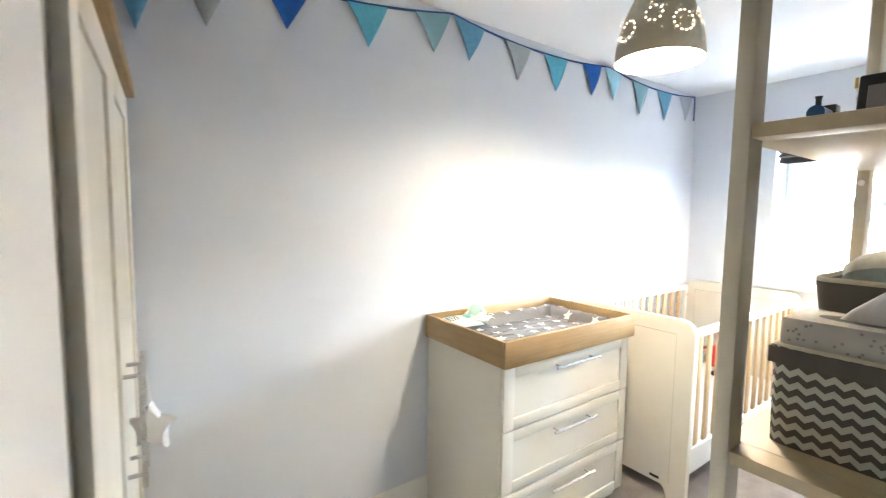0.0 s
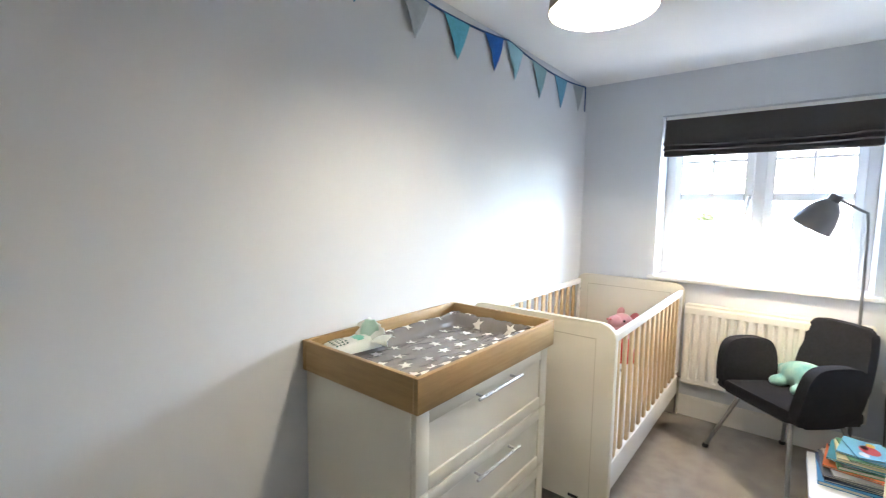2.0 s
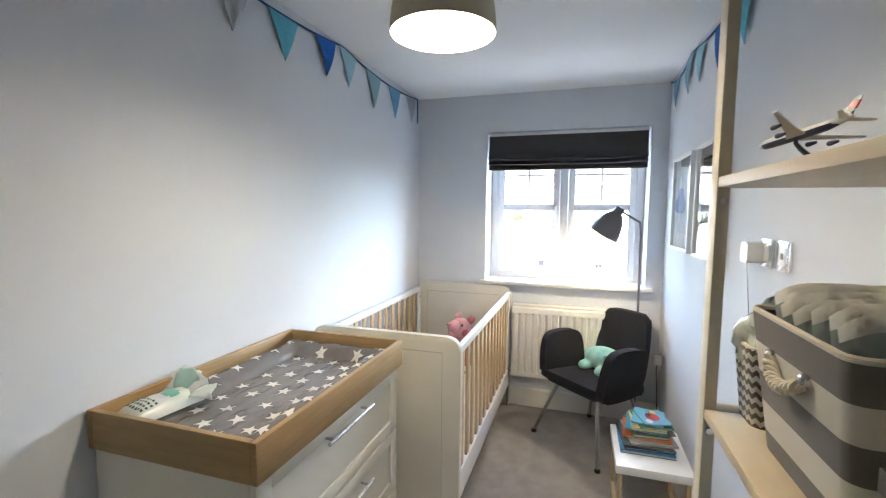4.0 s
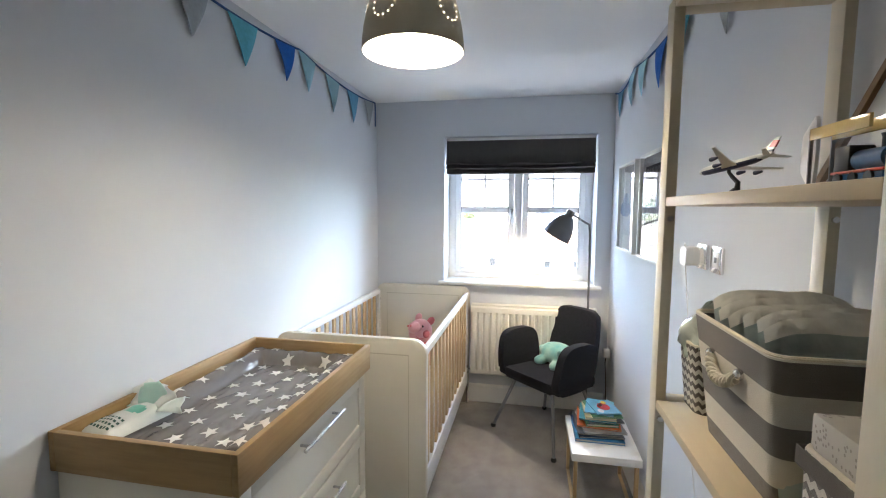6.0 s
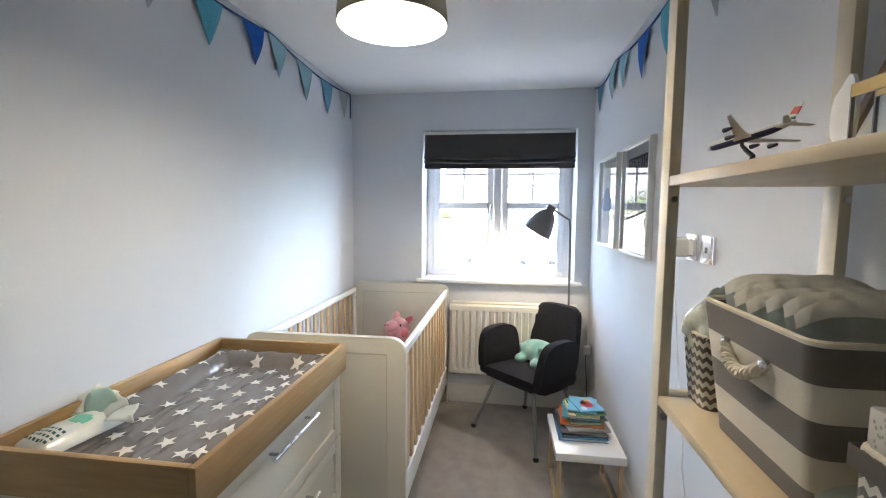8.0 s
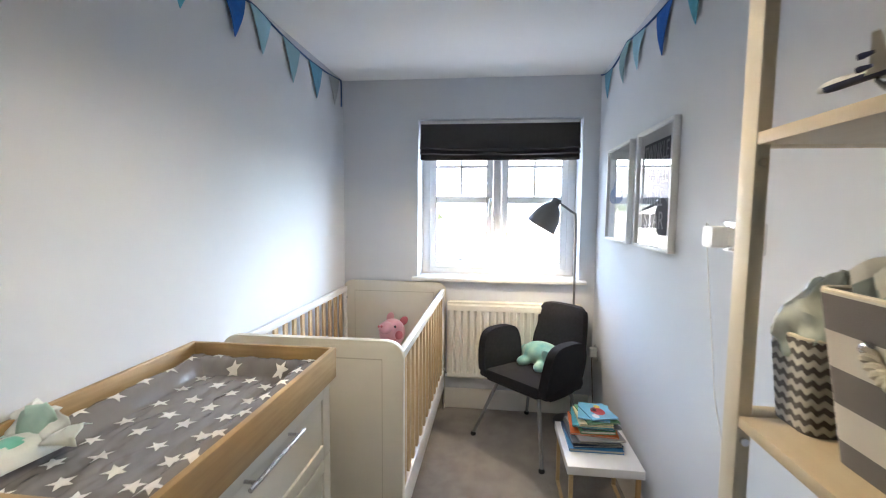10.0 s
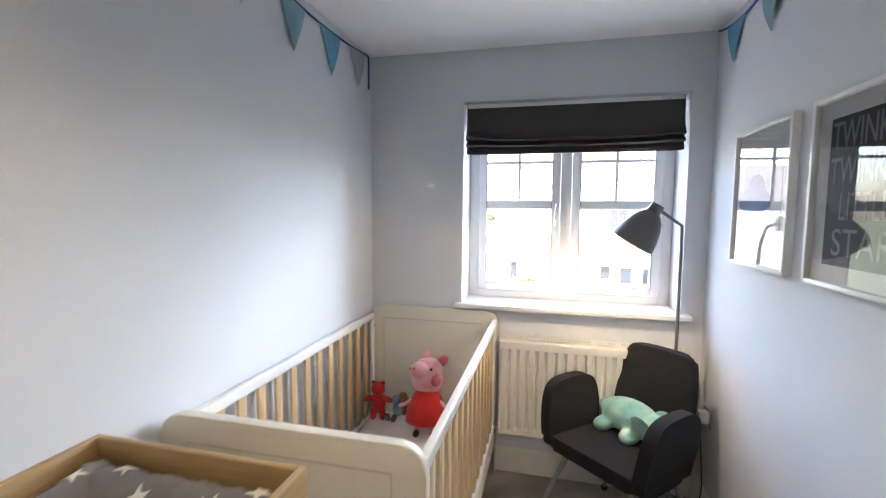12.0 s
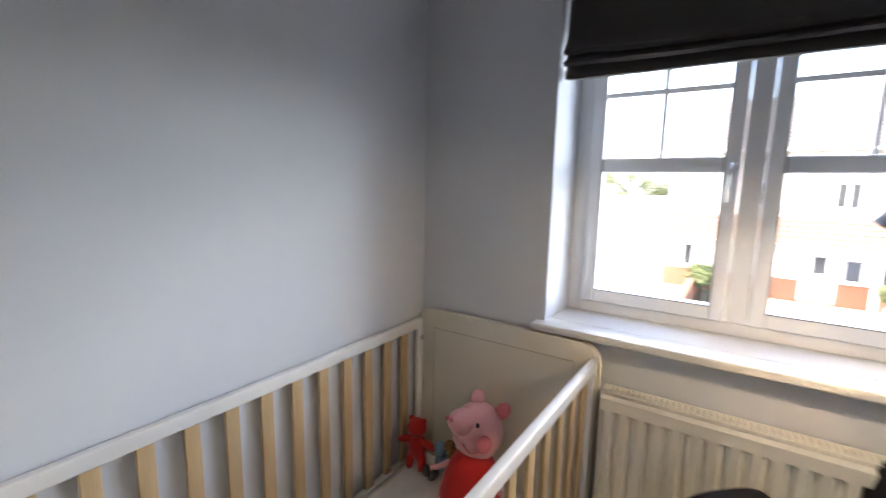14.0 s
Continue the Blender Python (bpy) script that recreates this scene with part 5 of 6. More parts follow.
big = basket("striped_basket", "taupe and cream striped canvas basket full of nappies", (1.634, 0.980, ZL), 0, 0.235, 0.20, 0.278, 0.25, 0.213, STRIPES)
for fy in (1, -1):
    bm = bmesh.new()
    yy = fy * 0.121
    for strand in (0.0, 2.094, 4.189):
        path = []
        for q in range(49):
            u = q / 48
            hang = 4 * u * (1 - u)
            a = strand + u * 22.0
            path.append((-0.05 + 0.10 * u, yy + fy * (0.009 * hang ** 0.5 + 0.0052 * math.sin(a)), 0.158 - 0.024 * hang + 0.0052 * math.cos(a)))
        tube(bm, path, 0.0052, 7)
    hd = part("rope_handle", bm, ROPE, big, "twisted cream rope handle")
    for hx in (-0.05, 0.05):
        bm = bmesh.new()
        bmesh.ops.create_uvsphere(bm, u_segments=14, v_segments=8, radius=0.0085, matrix=Matrix.Translation((hx, yy + fy * 0.002, 0.160)))
        part("eyelet", bm, CHROME, hd, "chrome eyelet")
nappy_bm = bmesh.new()
ny_, nz_ = 26, 22
def nappy_point(i, j, side):
    u, v = i / ny_ * 2 - 1, j / nz_ * 2 - 1
    round_ = (max(0.0, 1 - abs(u) ** 5) * max(0.0, 1 - abs(v) ** 8)) ** 0.5
    frill = 0.0022 * math.sin(u * 17 + 3 * v) * max(0.0, v) ** 2
    crease = 1 - 0.22 * math.exp(-((v - 0.55) / 0.08) ** 2)
    return (side * 0.0128 * round_ * crease + frill, 0.098 * u * (1 + 0.03 * v), 0.122 * v - 0.020 * abs(u) ** 5 * max(0.0, v) + 0.003 * noise.noise((u * 3, v * 2, 1.0)))
for side in (-1, 1):
    gr = [[nappy_bm.verts.new(nappy_point(i, j, side)) for j in range(nz_ + 1)] for i in range(ny_ + 1)]
    for i in range(ny_):
        for j in range(nz_):
            nappy_bm.faces.new((gr[i][j], gr[i + 1][j], gr[i + 1][j + 1], gr[i][j + 1])).material_index = 1 if j < nz_ - 2 else 0
bmesh.ops.remove_doubles(nappy_bm, verts=nappy_bm.verts[:], dist=0.0001)
first = whole("nappy", nappy_bm, [NAPPY, NAPPY_SIDE], "folded disposable nappy standing in the striped basket", "nappy", group="nappies in the basket", angle=70)
first.matrix_world = pose(1.545, 0.982, 1.283, 0, 13, 2)
rn_ = random.Random(21)
for k in range(1, 8):
    copy_thing(first, pose(1.545 + 0.0255 * k, 0.982 + rn_.uniform(-0.005, 0.005), 1.283 + rn_.uniform(-0.004, 0.008), rn_.uniform(-3, 3), 13 + rn_.uniform(-3, 3), rn_.uniform(-5, 5)))

wire = basket("chevron_basket", "small brown chevron fabric basket holding film packets", (1.838, 1.0, ZL), 0, 0.085, 0.16, 0.098, 0.185, 0.135, CHEVRON)
for k, (px, py, pz, sx, sy, sz, tr) in enumerate(((1.836, 1.058, 1.30, 0.042, 0.036, 0.062, 20), (1.842, 0.985, 1.31, 0.040, 0.045, 0.066, -25), (1.835, 0.93, 1.30, 0.038, 0.032, 0.055, 10))):
    bm = bmesh.new()
    blob(bm, (0, 0, 0), (sx, sy, sz), u=28, v=20)
    for v in bm.verts:
        v.co += v.co.normalized() * 0.016 * noise.noise(v.co * 40 + Vector((k * 7, 0, 0)))
        if v.co.z > 0.02:
            v.co.x *= 0.55
            v.co.z += 0.018 * (1 - abs(v.co.y) / sy) + 0.01 * noise.noise(v.co * 90)
    ob = whole("film_packet", bm, FILM, "crinkled pale green plastic packet in the basket", "packet", group="film packets", angle=50)
    ob.matrix_world = pose(px, py, pz, tr, 0, 30 * k)

chev = basket("chevron_box", "brown and cream chevron fabric storage box", (1.384, 1.0, ZL), 0, 0.135, 0.20, 0.14, 0.205, 0.135, CHEVRON)
part("top_band", boxes(((-0.0715, -0.104, 0.112), (0.0715, -0.1025, 0.134)), ((-0.0715, 0.1025, 0.112), (0.0715, 0.104, 0.134)), ((-0.0718, -0.1025, 0.112), (-0.0702, 0.1025, 0.134)), ((0.0702, -0.1025, 0.112), (0.0718, 0.1025, 0.134))), TAUPE_CLOTH, chev, "plain taupe band")
tissue = thing("tissue_box", "floral card tissue box set in the chevron box", "tissue box", (1.384, 1.0, ZL + 0.075))
chev.scale = tissue.scale = (0.76, 1.0, 1.0)
bm = boxes(((-0.062, -0.094, 0), (0.062, 0.094, 0.100)), bevel=0.002)
part("carton", bm, FLORAL, tissue)
# carton stays closed: a black disc paints the shaded hole
bm = bmesh.new()
bmesh.ops.create_circle(bm, cap_ends=True, segments=28, radius=1.0, matrix=Matrix.Translation((0, 0, 0.1008)) @ Matrix.Diagonal((0.036, 0.066, 1, 1)))
part("opening", bm, BLACK, tissue, "black disc painting the oval opening's dark inside")
bm = bmesh.new()
bmesh.ops.create_cone(bm, cap_ends=False, segments=20, radius1=0.034, radius2=0.003, depth=0.045, matrix=Matrix.Translation((0, 0.0, 0.122)) @ Matrix.Diagonal((0.45, 1.35, 1, 1)))
bmesh.ops.subdivide_edges(bm, edges=bm.edges[:], cuts=2)
for v in bm.verts:
    v.co += 0.006 * Vector((noise.noise(v.co * 50), noise.noise(v.co * 50 + Vector((9, 0, 0))), 0))
part("tissue", bm, SHEET, tissue, "white tissue pulled up")
rf = random.Random(9)
dot_mesh = None
for k in range(130):
    if dot_mesh is None:
        bm = bmesh.new()
        bmesh.ops.create_circle(bm, cap_ends=True, segments=7, radius=0.0019)
        dot_mesh = mesh_from("flower", bm, FLORAL_DOT)
    o = new("flower", dot_mesh)
    o.parent = tissue
    side = k % 3
    a, b = rf.uniform(-0.088, 0.088), rf.uniform(0.065, 0.095)
    o.matrix_local = pose(-0.0628, a, b, 0, -90, 0) if side == 0 else pose(rf.uniform(-0.055, 0.055), 0.0948, b, -90, 0, 0) if side == 1 else pose(rf.choice((-1, 1)) * rf.uniform(0.044, 0.056), a, 0.1008)

# model aeroplane on a stand
PLANE_WHITE = material("plane_white", (0.58, 0.58, 0.56), 0.3, scale=20)
PLANE_NAVY = material("plane_navy", (0.012, 0.016, 0.06), 0.3, scale=20)
PLANE_RED = material("plane_red", (0.48, 0.02, 0.025), 0.3, scale=20)
jet = thing("model_aeroplane", "white and navy model airliner on a curved black stand", "model aeroplane", (1.744, 1.063, ZU), 0)
JL = 0.152
tilt = Matrix.Translation((0, 0, 0.052)) @ Euler((radians(13.3), radians(6.3), radians(22.4))).to_matrix().to_4x4() @ Matrix.Scale(JL, 4)
def jet_part(name, bm, mat, parent, label=""):
    bmesh.ops.transform(bm, matrix=tilt, verts=bm.verts[:])
    return part(name, bm, mat, parent, label)
along = Euler((0, radians(90), 0)).to_matrix().to_4x4()
bm = bmesh.new()
lathe(bm, [(0.0, -0.5), (0.014, -0.49), (0.030, -0.40), (0.044, -0.26), (0.046, -0.1), (0.046, 0.34), (0.042, 0.42), (0.028, 0.475), (0.0, 0.5)], sides=20)
bmesh.ops.transform(bm, matrix=along, verts=bm.verts[:])
for v in bm.verts:
    v.co.z += 0.022 * max(0.0, -v.co.x - 0.2) / 0.3 + (0.014 * max(0.0, 1 - abs(v.co.x - 0.33) / 0.17) if v.co.z > 0.01 else 0.0)
body = jet_part("fuselage", bm, PLANE_WHITE, jet)
bm = bmesh.new()
lathe(bm, [(0.0, -0.42), (0.031, -0.37), (0.0455, -0.26), (0.0475, -0.1), (0.0475, 0.34), (0.0435, 0.42), (0.0, 0.478)], sides=20)
bmesh.ops.transform(bm, matrix=along, verts=bm.verts[:])
for v in bm.verts:
    v.co.z = min(v.co.z, -0.008) + 0.018 * max(0.0, -v.co.x - 0.2) / 0.3
jet_part("belly", bm, PLANE_NAVY, body, "navy painted belly")
for sgn in (-1, 1):
    bm = bmesh.new()
    outline(bm, [(0.15, 0.0), (-0.08, 0.0), (-0.10, sgn * 0.15), (-0.205, sgn * 0.455), (-0.165, sgn * 0.455), (0.02, sgn * 0.16)], 0.014, "z", -0.035)
    for v in bm.verts:
        v.co.z += abs(v.co.y) * 0.15
    wing = jet_part("wing", bm, PLANE_WHITE, body)
    for ey, ex in ((0.165, 0.05), (0.30, -0.04)):
        bm = bmesh.new()
        ez = -0.062 + ey * 0.15
        tube(bm, [(ex + 0.045, sgn * ey, ez), (ex + 0.02, sgn * ey, ez), (ex - 0.05, sgn * ey, ez)], [0.024, 0.026, 0.014], 12)
        jet_part("engine", bm, PLANE_NAVY, wing)
    bm = bmesh.new()
    outline(bm, [(-0.37, 0.0), (-0.46, 0.0), (-0.545, sgn * 0.165), (-0.50, sgn * 0.165)], 0.010, "z", 0.012)
    jet_part("tailplane", bm, PLANE_WHITE, body)
for nm, pts, mt, w_ in (("tail_fin", [(-0.34, 0.045), (-0.47, 0.035), (-0.545, 0.19), (-0.49, 0.19)], PLANE_WHITE, 0.012), ("fin_flash", [(-0.425, 0.10), (-0.50, 0.085), (-0.53, 0.15), (-0.468, 0.165)], PLANE_RED, 0.016), ("fin_base", [(-0.37, 0.047), (-0.475, 0.042), (-0.485, 0.065), (-0.40, 0.07)], PLANE_NAVY, 0.016)):
    bm = bmesh.new()
    outline(bm, pts, w_, "y", -w_ / 2)
    jet_part(nm, bm, mt, body)
bm = bmesh.new()
lathe(bm, [(0.0, 0.0), (0.017, 0.0), (0.017, 0.002), (0.012, 0.005), (0.0, 0.006)], (0.004, 0, 0), 20)
tube(bm, [(0.002, 0, 0.003), (-0.011, -0.004, 0.011), (-0.012, -0.004, 0.021), (0.000, 0, 0.031), (0.008, 0.003, 0.040), (0.008, 0.003, 0.047)], [0.0055, 0.005, 0.004, 0.0035, 0.003, 0.003], 8)
part("stand", bm, BLACK, jet, "curved black plastic stand")

# toy engine, photo block, plate and leaning frame
TRAIN_BLUE = material("toy_blue", (0.01, 0.09, 0.25), 0.35, scale=20)
TRAIN_RED = material("toy_red", (0.50, 0.035, 0.01), 0.35, scale=20)
eng = thing("toy_engine", "blue and red toy steam engine with black cab", "toy train", (1.398, 1.084, ZU), 180)
part("chassis", boxes(((-0.075, -0.026, 0.006), (0.085, 0.026, 0.024)), bevel=0.002), TRAIN_BLUE, eng)
part("running_board", boxes(((-0.078, -0.031, 0.024), (0.092, 0.031, 0.031)), bevel=0.002), TRAIN_RED, eng)
bm = bmesh.new()
tube(bm, [(-0.02, 0, 0.055), (0.072, 0, 0.055)], 0.024, 20)
part("boiler", bm, TRAIN_BLUE, eng)
part("cab", boxes(((-0.072, -0.028, 0.0315), (-0.02, 0.028, 0.092)), bevel=0.004), BLACK, eng)
part("cab_back", boxes(((-0.0735, -0.021, 0.040), (-0.0722, 0.021, 0.080))), BLACK, eng)
bm = bmesh.new()
tube(bm, [(0.05, 0, 0.076), (0.05, 0, 0.100), (0.05, 0, 0.108)], [0.008, 0.008, 0.011], 14)
part("funnel", bm, BLACK, eng)
for wx in (-0.05, 0.0, 0.05):
    for wy in (-0.029, 0.029):
        bm = bmesh.new()
        tube(bm, [(wx, wy - 0.003, 0.013), (wx, wy + 0.003, 0.013)], 0.013, 16)
        part("wheel", bm, BLACK, eng)
eng.scale = (0.42, 0.42, 0.42)
clock = thing("digital_clock", "small black digital clock with grey screen", "clock", (1.325, 0.992, ZU), 4)
bm = bmesh.new()
outline(bm, [(0.0, 0.0), (0.034, 0.0), (0.030, 0.052), (0.010, 0.052)], 0.086, "y", -0.043, 0.003)
part("case", bm, BLACK, clock)
part("screen", boxes(((0.0, -0.034, 0.010), (0.004, 0.034, 0.040)), bevel=0.001), GREY_TUBE, clock, "blank grey screen").matrix_local = pose(-0.0012, 0, 0, 0, 11, 0)
block = thing("photo_block", "clear acrylic photo block with amber-lit edges", "photo frame", (1.536, 1.062, ZU))
ACRYLIC = clear("clear_acrylic", 0.02, (0.93, 0.95, 0.97))
# amber base colour stands for light caught in the clear block's edges
AMBER = material("amber_lit_edge", (0.80, 0.58, 0.22), 0.15, scale=10, coat=0.6)
part("acrylic_sheet", sheet(((-0.100, -0.003, 0.0035), (-0.0025, -0.003, 0.0035), (-0.0025, -0.003, 0.0725), (-0.100, -0.003, 0.0725)), (0, 1, 0)), ACRYLIC, block)
part("acrylic_sheet", sheet(((-0.100, -0.027, 0.0035), (-0.0025, -0.027, 0.0035), (-0.0025, -0.027, 0.0725), (-0.100, -0.027, 0.0725)), (0, 1, 0)), ACRYLIC, block)
part("top_edge", boxes(((-0.100, -0.004, 0.061), (0.0, 0.0, 0.0755)), bevel=0.0006), AMBER, block, "clear edge coloured amber as if lit")
part("top_edge", boxes(((-0.100, -0.028, 0.061), (0.0, -0.024, 0.0755)), bevel=0.0006), AMBER, block)
part("foot_edge", boxes(((-0.100, -0.028, 0.0), (0.0, 0.0, 0.003)), bevel=0.0006), AMBER, block)
part("side_edge", boxes(((-0.002, -0.028, 0.0032), (0.0, -0.024, 0.0728)), ((-0.002, -0.004, 0.0032), (0.0, 0.0, 0.0728))), GREY_TUBE, block, "dark side edge")
bm = bmesh.new()
lathe(bm, [(0.0, 0.0), (0.012, 0.0), (0.023, 0.005), (0.023, 0.0068), (0.0115, 0.002), (0.0, 0.002)], sides=32)
pl = whole("white_plate", bm, WHITE_PLASTIC, "small white dish standing on edge on the shelf", "dish", angle=60)
pl.matrix_world = pose(1.600, 1.035, ZU + 0.0512, 90, 0, -25) @ Matrix.Scale(2.2, 4)
WOODF = grained("brown_wood_frame", (0.24, 0.135, 0.06), (0.17, 0.09, 0.04), "Z")
fr = thing("leaning_photo_frame", "brown wooden photo frame leaning on the shelf", "photo frame", (1.45, 0.90, ZU), 0)
for nm, lo, hi in (("side_rail", (-0.095, -0.008, 0), (-0.078, 0.008, 0.25)), ("side_rail", (0.078, -0.008, 0), (0.095, 0.008, 0.25)), ("top_rail", (-0.0775, -0.008, 0.233), (0.0775, 0.008, 0.25)), ("bottom_rail", (-0.0775, -0.008, 0), (0.0775, 0.008, 0.017)), ("picture", (-0.0775, -0.006, 0.0175), (0.0775, 0.0, 0.2325))):
    part(nm, boxes((lo, hi)), PAPER if nm == "picture" else WOODF, fr)
fr.matrix_world = pose(1.675, 0.925, ZU + 0.0035, 24, 0, 0)

# ---- outside ----
GZ = -3.0
setting("ground", boxes(((4.9, -300, GZ - 0.3), (600, 300, GZ))), LAWN, "grass and gardens across the street", "ground")
setting("road", boxes(((9.0, -200, GZ), (14.5, 200, GZ + 0.02))), ASPHALT, "asphalt street below the window", "road")
setting("pavement", boxes(((14.5, -200, GZ), (16.4, 200, GZ + 0.12))), PAVING, "paved footway along the street", "pavement")
# first slab is added out of view, to bounce light up into the room
setting("driveway", boxes(((4.9, -14, GZ), (9.0, 16, GZ + 0.03)), ((16.4, -6, GZ), (24.8, 0.8, GZ + 0.03)), ((16.4, 3.2, GZ), (29, 8.5, GZ + 0.03))), PAVING, "pale paved driveway, with an added unseen strip that bounces light", "driveway")


def house_window(parent, x, y0, y1, z0, z1, lights=2):
    w = part("window", boxes(((x - 0.06, y0, z0), (x + 0.02, y0 + 0.07, z1)), ((x - 0.06, y1 - 0.07, z0), (x + 0.02, y1, z1)), ((x - 0.06, y0 + 0.07, z0), (x + 0.02, y1 - 0.07, z0 + 0.07)), ((x - 0.06, y0 + 0.07, z1 - 0.07), (x + 0.02, y1 - 0.07, z1))), PVC, parent)
    for k in range(lights):
        a, b = y0 + 0.07 + (y1 - y0 - 0.14) * k / lights, y0 + 0.07 + (y1 - y0 - 0.14) * (k + 1) / lights
        part("pane", boxes(((x - 0.02, a + 0.03, z0 + 0.07), (x, b - 0.03, z1 - 0.07))), DARK_GLASS, w)
        if k:
            part("mullion", boxes(((x - 0.055, a - 0.03, z0 + 0.07), (x + 0.01, a + 0.03, z1 - 0.07))), PVC, w)
    part("sill", boxes(((x - 0.14, y0 - 0.05, z0 - 0.06), (x + 0.02, y1 + 0.05, z0))), PVC, w)
    return w


def tiled_slope(parent, name, x0, z0, x1, z1, y0, y1, mat, course=0.30, width=0.42):
    """Roof slope rising from (x0, z0) to (x1, z1), laid in courses of tiles."""
    d = Vector((x1 - x0, 0, z1 - z0))
    length = d.length
    d.normalize()
    nrm = Vector((-d.z, 0, d.x))
    bm = bmesh.new()
    verts, faces = [], []
    rows3 = max(1, int(length / course))
    for i in range(rows3):
        a, b = length * i / rows3, length * (i + 1) / rows3 + 0.03
        n = max(1, int((y1 - y0) / width))
        for k in range(n):
            ya, yb = y0 + (y1 - y0) * k / n + 0.006, y0 + (y1 - y0) * (k + 1) / n - 0.006
            lo, hi = Vector((x0, 0, z0)) + d * a, Vector((x0, 0, z0)) + d * b
            quad = [bm.verts.new((p.x, y, p.z)) for p, y in ((lo + nrm * 0.042, ya), (lo + nrm * 0.042, yb), (hi + nrm * 0.02, yb), (hi + nrm * 0.02, ya))]
            bm.faces.new(quad)
            bot = [bm.verts.new((p.x, y, p.z)) for p, y in ((lo, ya), (lo, yb))]
            bm.faces.new((quad[1], quad[0], bot[0], bot[1]))
    r = part(name, bm, mat, parent, smooth=False)
    return tagged(r, kind="stuff")


HXF = 25.2
house = thing("house", "white rendered semi-detached house with terracotta porch canopy", "house", (HXF, 0, GZ))
hg = -3.5
def hb(*specs, **k):
    return boxes(*[((lo[0], lo[1], lo[2] - hg), (hi[0], hi[1], hi[2] - hg)) for lo, hi in specs], **k)
part("wall", hb(((0, -9.0, hg), (7.5, 4.3, 2.55))), RENDER_WALL, house)
part("brick_base", hb(((-0.06, -9.0, hg), (0, -1.75, hg + 0.85)), ((-0.06, -0.65, hg), (0, 4.32, hg + 0.85))), BRICK, house, "red brick lower wall")
part("front_door", hb(((-0.05, -1.62, hg + 0.08), (-0.005, -0.78, hg + 2.08)), bevel=0.01), PVC, house, "pale front door")
part("door_glass", hb(((-0.06, -1.42, hg + 1.2), (-0.051, -0.98, hg + 1.85))), DARK_GLASS, house)
part("door_frame", hb(((-0.07, -1.75, hg + 0.08), (-0.001, -1.63, hg + 2.2)), ((-0.07, -0.77, hg + 0.08), (-0.001, -0.65, hg + 2.2))), PVC, house)
house_window(house, -0.01, -2.55, -1.85, 0.95, 1.85, 1)
house_window(house, -0.01, -4.4, -2.9, 0.95, 1.85, 3)
house_window(house, -0.01, 0.15, 0.65, 1.0, 1.9, 1)
house_window(house, -0.01, 3.1, 3.6, 1.0, 2.0, 1)
house_window(house, -0.01, -2.2, -1.3, 3.75, 4.75, 2)
house_window(house, -0.01, -5.0, -3.4, 3.75, 4.75, 3)
house_window(house, -0.01, 0.2, 1.5, 3.75, 4.75, 2)
tiled_slope(house, "canopy_roof", -1.25, 2.43, 0.0, 3.35, -3.4, 4.5, ROOF_TILE)
part("canopy_soffit", hb(((-1.25, -3.4, -1.16), (0, 4.5, -1.07))), RENDER_WALL, house)
part("porch_post", hb(((-1.15, -2.75, hg), (-1.0, -2.6, -1.16))), RENDER_WALL, house)
tiled_slope(house, "roof", -0.5, 5.95, 3.75, 8.6, -9.4, 4.7, SLATE, 0.34, 0.5)
tiled_slope(house, "roof_back", 8.0, 5.95, 3.75, 8.6, -9.4, 4.7, SLATE, 0.5, 0.9)
part("gable", outline(bmesh.new(), [(0, 5.9), (7.5, 5.9), (3.75, 8.45)], 13.3, "y", -9.0), RENDER_WALL, house)
part("gutter", hb(((-0.6, -9.4, 2.42), (-0.48, 4.7, 2.52))), PVC, house)
garage = thing("garage", "white rendered garage with grey pitched roof", "garage", (29.0, 5.9, GZ))
part("wall", boxes(((0, -2.6, 0), (6, 2.6, 2.5))), RENDER_WALL, garage)
part("garage_door", boxes(((-0.05, -1.3, 0), (-0.002, 1.3, 2.1)), bevel=0.01), PVC, garage)
tiled_slope(garage, "roof", -0.3, 2.5, 3.0, 3.9, -2.9, 2.9, SLATE, 0.4, 0.6)
far_house = thing("house", "pale rendered house beyond the garden", "house", (36.0, 14.0, GZ))
part("wall", boxes(((0, -5, 0), (8, 5, 5.4))), RENDER_WALL, far_house)
house_window(far_house, -0.01, -3.2, -1.4, 3.3, 4.5, 2)
house_window(far_house, -0.01, 0.8, 2.6, 3.3, 4.5, 2)
house_window(far_house, -0.01, -3.2, -1.4, 0.8, 2.1, 2)
tiled_slope(far_house, "roof", -0.5, 5.4, 4.0, 8.2, -5.4, 5.4, SLATE, 0.45, 0.7)
part("gable", outline(bmesh.new(), [(0, 5.4), (8, 5.4), (4, 8.1)], 10.0, "y", -5.0), RENDER_WALL, far_house)
hedge_wall = whole("garden_wall", boxes(((0, -0.12, 0), (8.0, 0.12, 1.0))), BRICK, "low red brick garden wall", "garden wall", (17.0, 2.9, GZ))


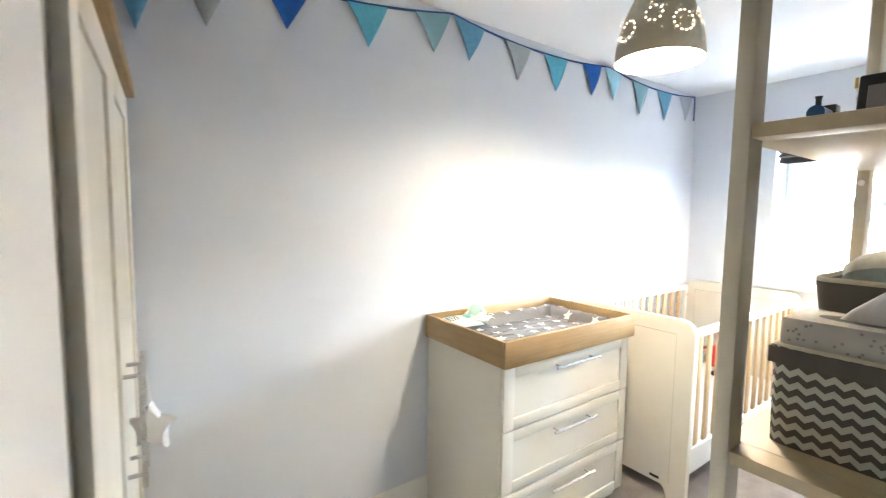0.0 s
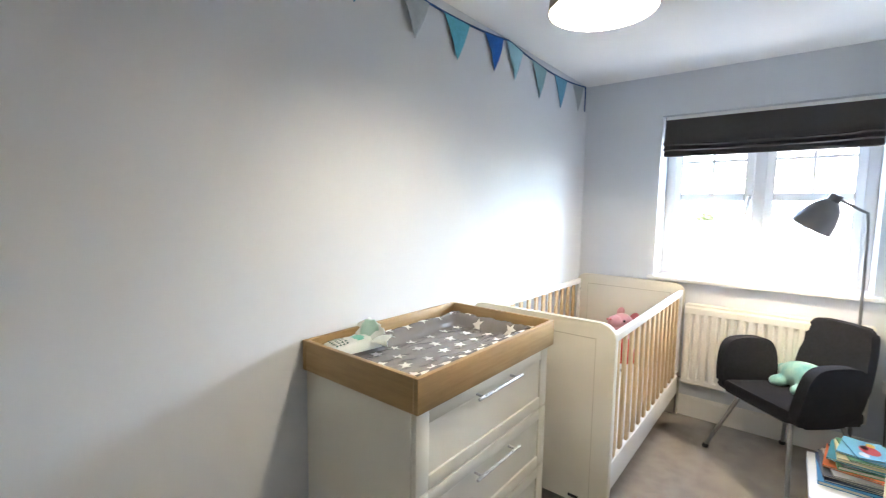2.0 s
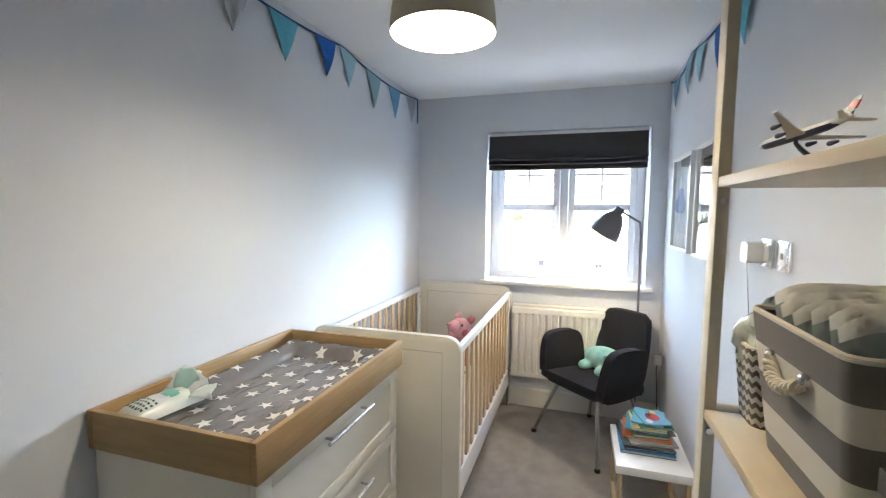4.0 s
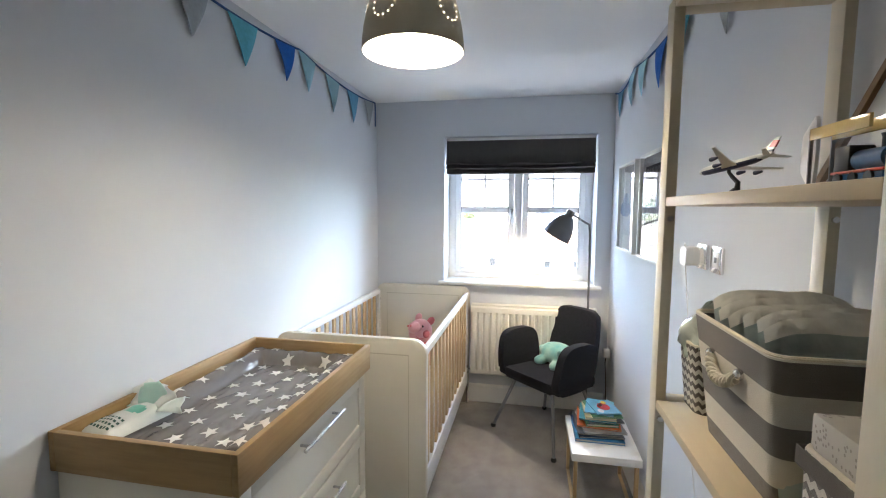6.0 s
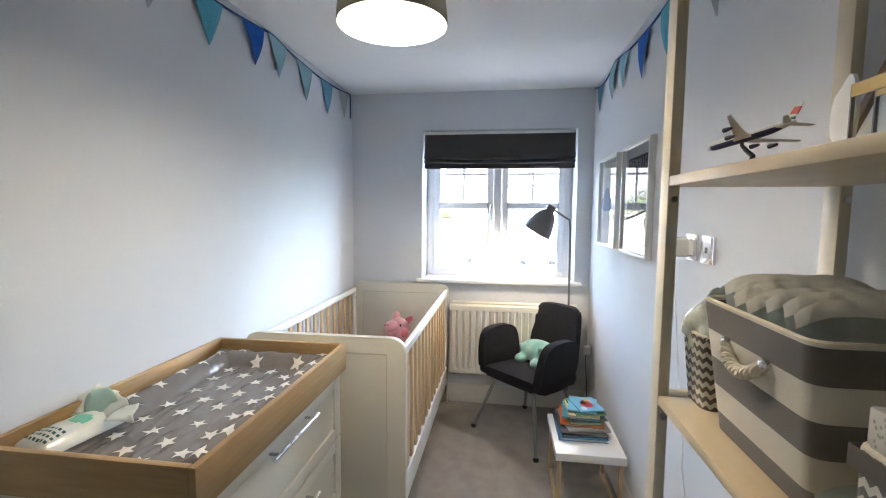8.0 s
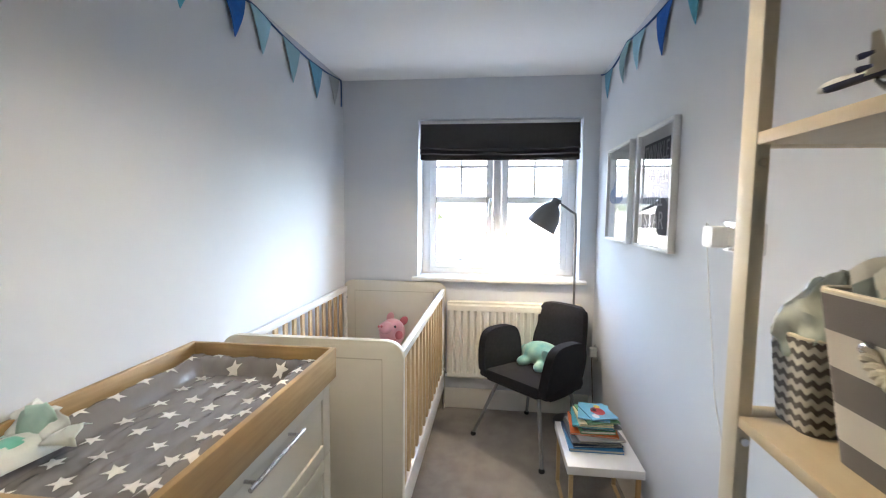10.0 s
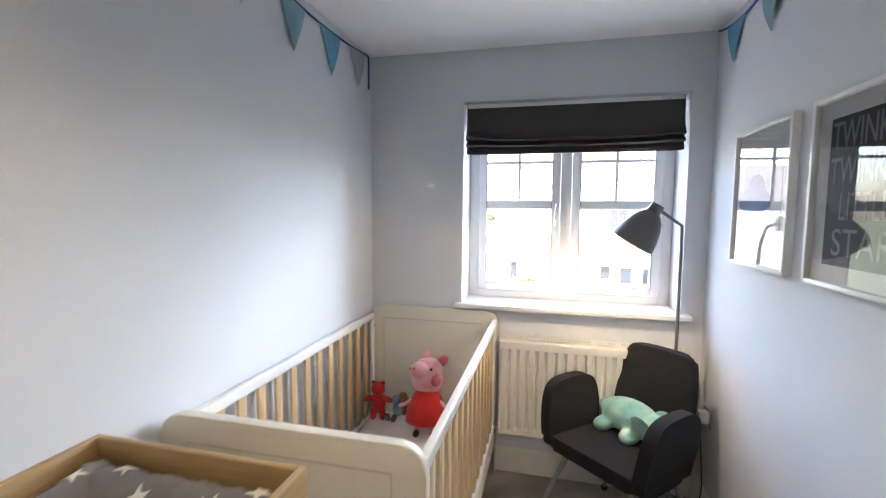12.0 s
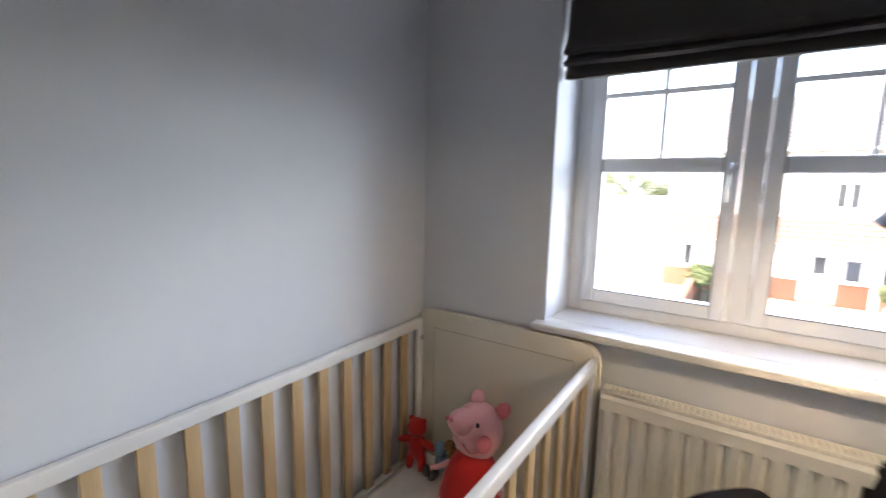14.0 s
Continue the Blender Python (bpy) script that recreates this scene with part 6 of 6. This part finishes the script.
def tree(x, y, height, spread, seed, label, name="tree"):
    t = thing(name, label, "tree", (x, y, GZ))
    r = random.Random(seed)
    bm = bmesh.new()
    tube(bm, [(0, 0, 0), (0.05, 0.03, height * 0.25), (0.0, 0.1, height * 0.55), (0.1, 0.0, height * 0.85)], [0.16, 0.13, 0.09, 0.03], 10)
    tips = []
    for k in range(9):
        a, z = r.uniform(0, 6.28), height * r.uniform(0.3, 0.7)
        e = Vector((math.cos(a) * spread * r.uniform(0.5, 0.9), math.sin(a) * spread * r.uniform(0.5, 0.9), z + height * r.uniform(0.1, 0.28)))
        tube(bm, [(0.02, 0.05, z), tuple(e * 0.5 + Vector((0, 0, z * 0.5 + 0.1))), tuple(e)], [0.06, 0.04, 0.012], 7)
        tips.append(e)
    part("trunk", bm, BARK, t)
    vs, fs = [], []
    for k in range(3200):
        c = r.choice(tips + [Vector((0.1, 0, height * 0.85))]) + Vector((r.gauss(0, 0.30), r.gauss(0, 0.30), r.gauss(0, 0.24))) * spread * 0.62
        if c.z < height * 0.22:
            continue
        u = Vector((r.gauss(0, 1), r.gauss(0, 1), r.gauss(0, 1))).normalized()
        w = u.orthogonal().normalized()
        q = u.cross(w) * r.uniform(0.05, 0.10)
        w = w * r.uniform(0.07, 0.13)
        b = len(vs)
        vs += [tuple(c - w), tuple(c + q * 0.5), tuple(c + w), tuple(c - q * 0.5)]
        fs.append((b, b + 1, b + 2, b + 3))
    me = bpy.data.meshes.new("crown")
    me.from_pydata(vs, [], fs)
    me.materials.append(LEAF)
    cr = new("crown", me)
    cr.parent = t
    tagged(cr, kind="stuff")
    return t


tree(33.5, 7.8, 6.0, 2.0, 4, "leafy green garden tree behind the garage")
tree(34.5, 5.0, 5.2, 1.6, 7, "smaller leafy green garden tree")
tree(22.5, 2.5, 1.5, 0.6, 12, "clipped green front garden shrub", "shrub")
tree(23.8, -3.4, 1.3, 0.6, 15, "low green shrub beside the drive", "shrub")

car = thing("parked_car", "silver hatchback parked on the drive", "car", (20.2, -3.6, GZ + 0.03), 8)
bm = bmesh.new()
outline(bm, [(-2.0, 0.28), (2.0, 0.28), (2.05, 0.60), (1.85, 0.85), (0.95, 0.95), (0.35, 1.42), (-1.15, 1.46), (-1.85, 1.02), (-2.05, 0.85)], 1.65, "y", -0.825, 0.09, 3)
part("body", bm, CAR_PAINT, car)
for sy in (-1, 1):
    bm = bmesh.new()
    outline(bm, [(0.72, 0.96), (0.28, 1.33), (-1.05, 1.36), (-1.5, 1.02)], 0.01, "y", sy * 0.83 - 0.005)
    part("side_window", bm, DARK_GLASS, car)
    for wx in (-1.25, 1.3):
        bm = bmesh.new()
        tube(bm, [(wx, sy * 0.70, 0.30), (wx, sy * 0.86, 0.30)], 0.30, 24)
        wheel = part("wheel", bm, BLACK, car)
        bm = bmesh.new()
        tube(bm, [(wx, sy * 0.862, 0.30), (wx, sy * 0.872, 0.30)], 0.19, 20)
        part("rim", bm, STEEL, wheel)
for nm, y0 in (("tail_light", -0.75), ("tail_light", 0.5)):
    part(nm, boxes(((-2.07, y0, 0.72), (-1.95, y0 + 0.25, 0.95)), bevel=0.02), RED, car)
part("rear_window", outline(bmesh.new(), [(-0.62, 0), (0.62, 0), (0.52, 0.40), (-0.52, 0.40)], 0.01, "x", 0), DARK_GLASS, car).matrix_local = pose(-1.84, 0, 1.05, 0, 58, 0)
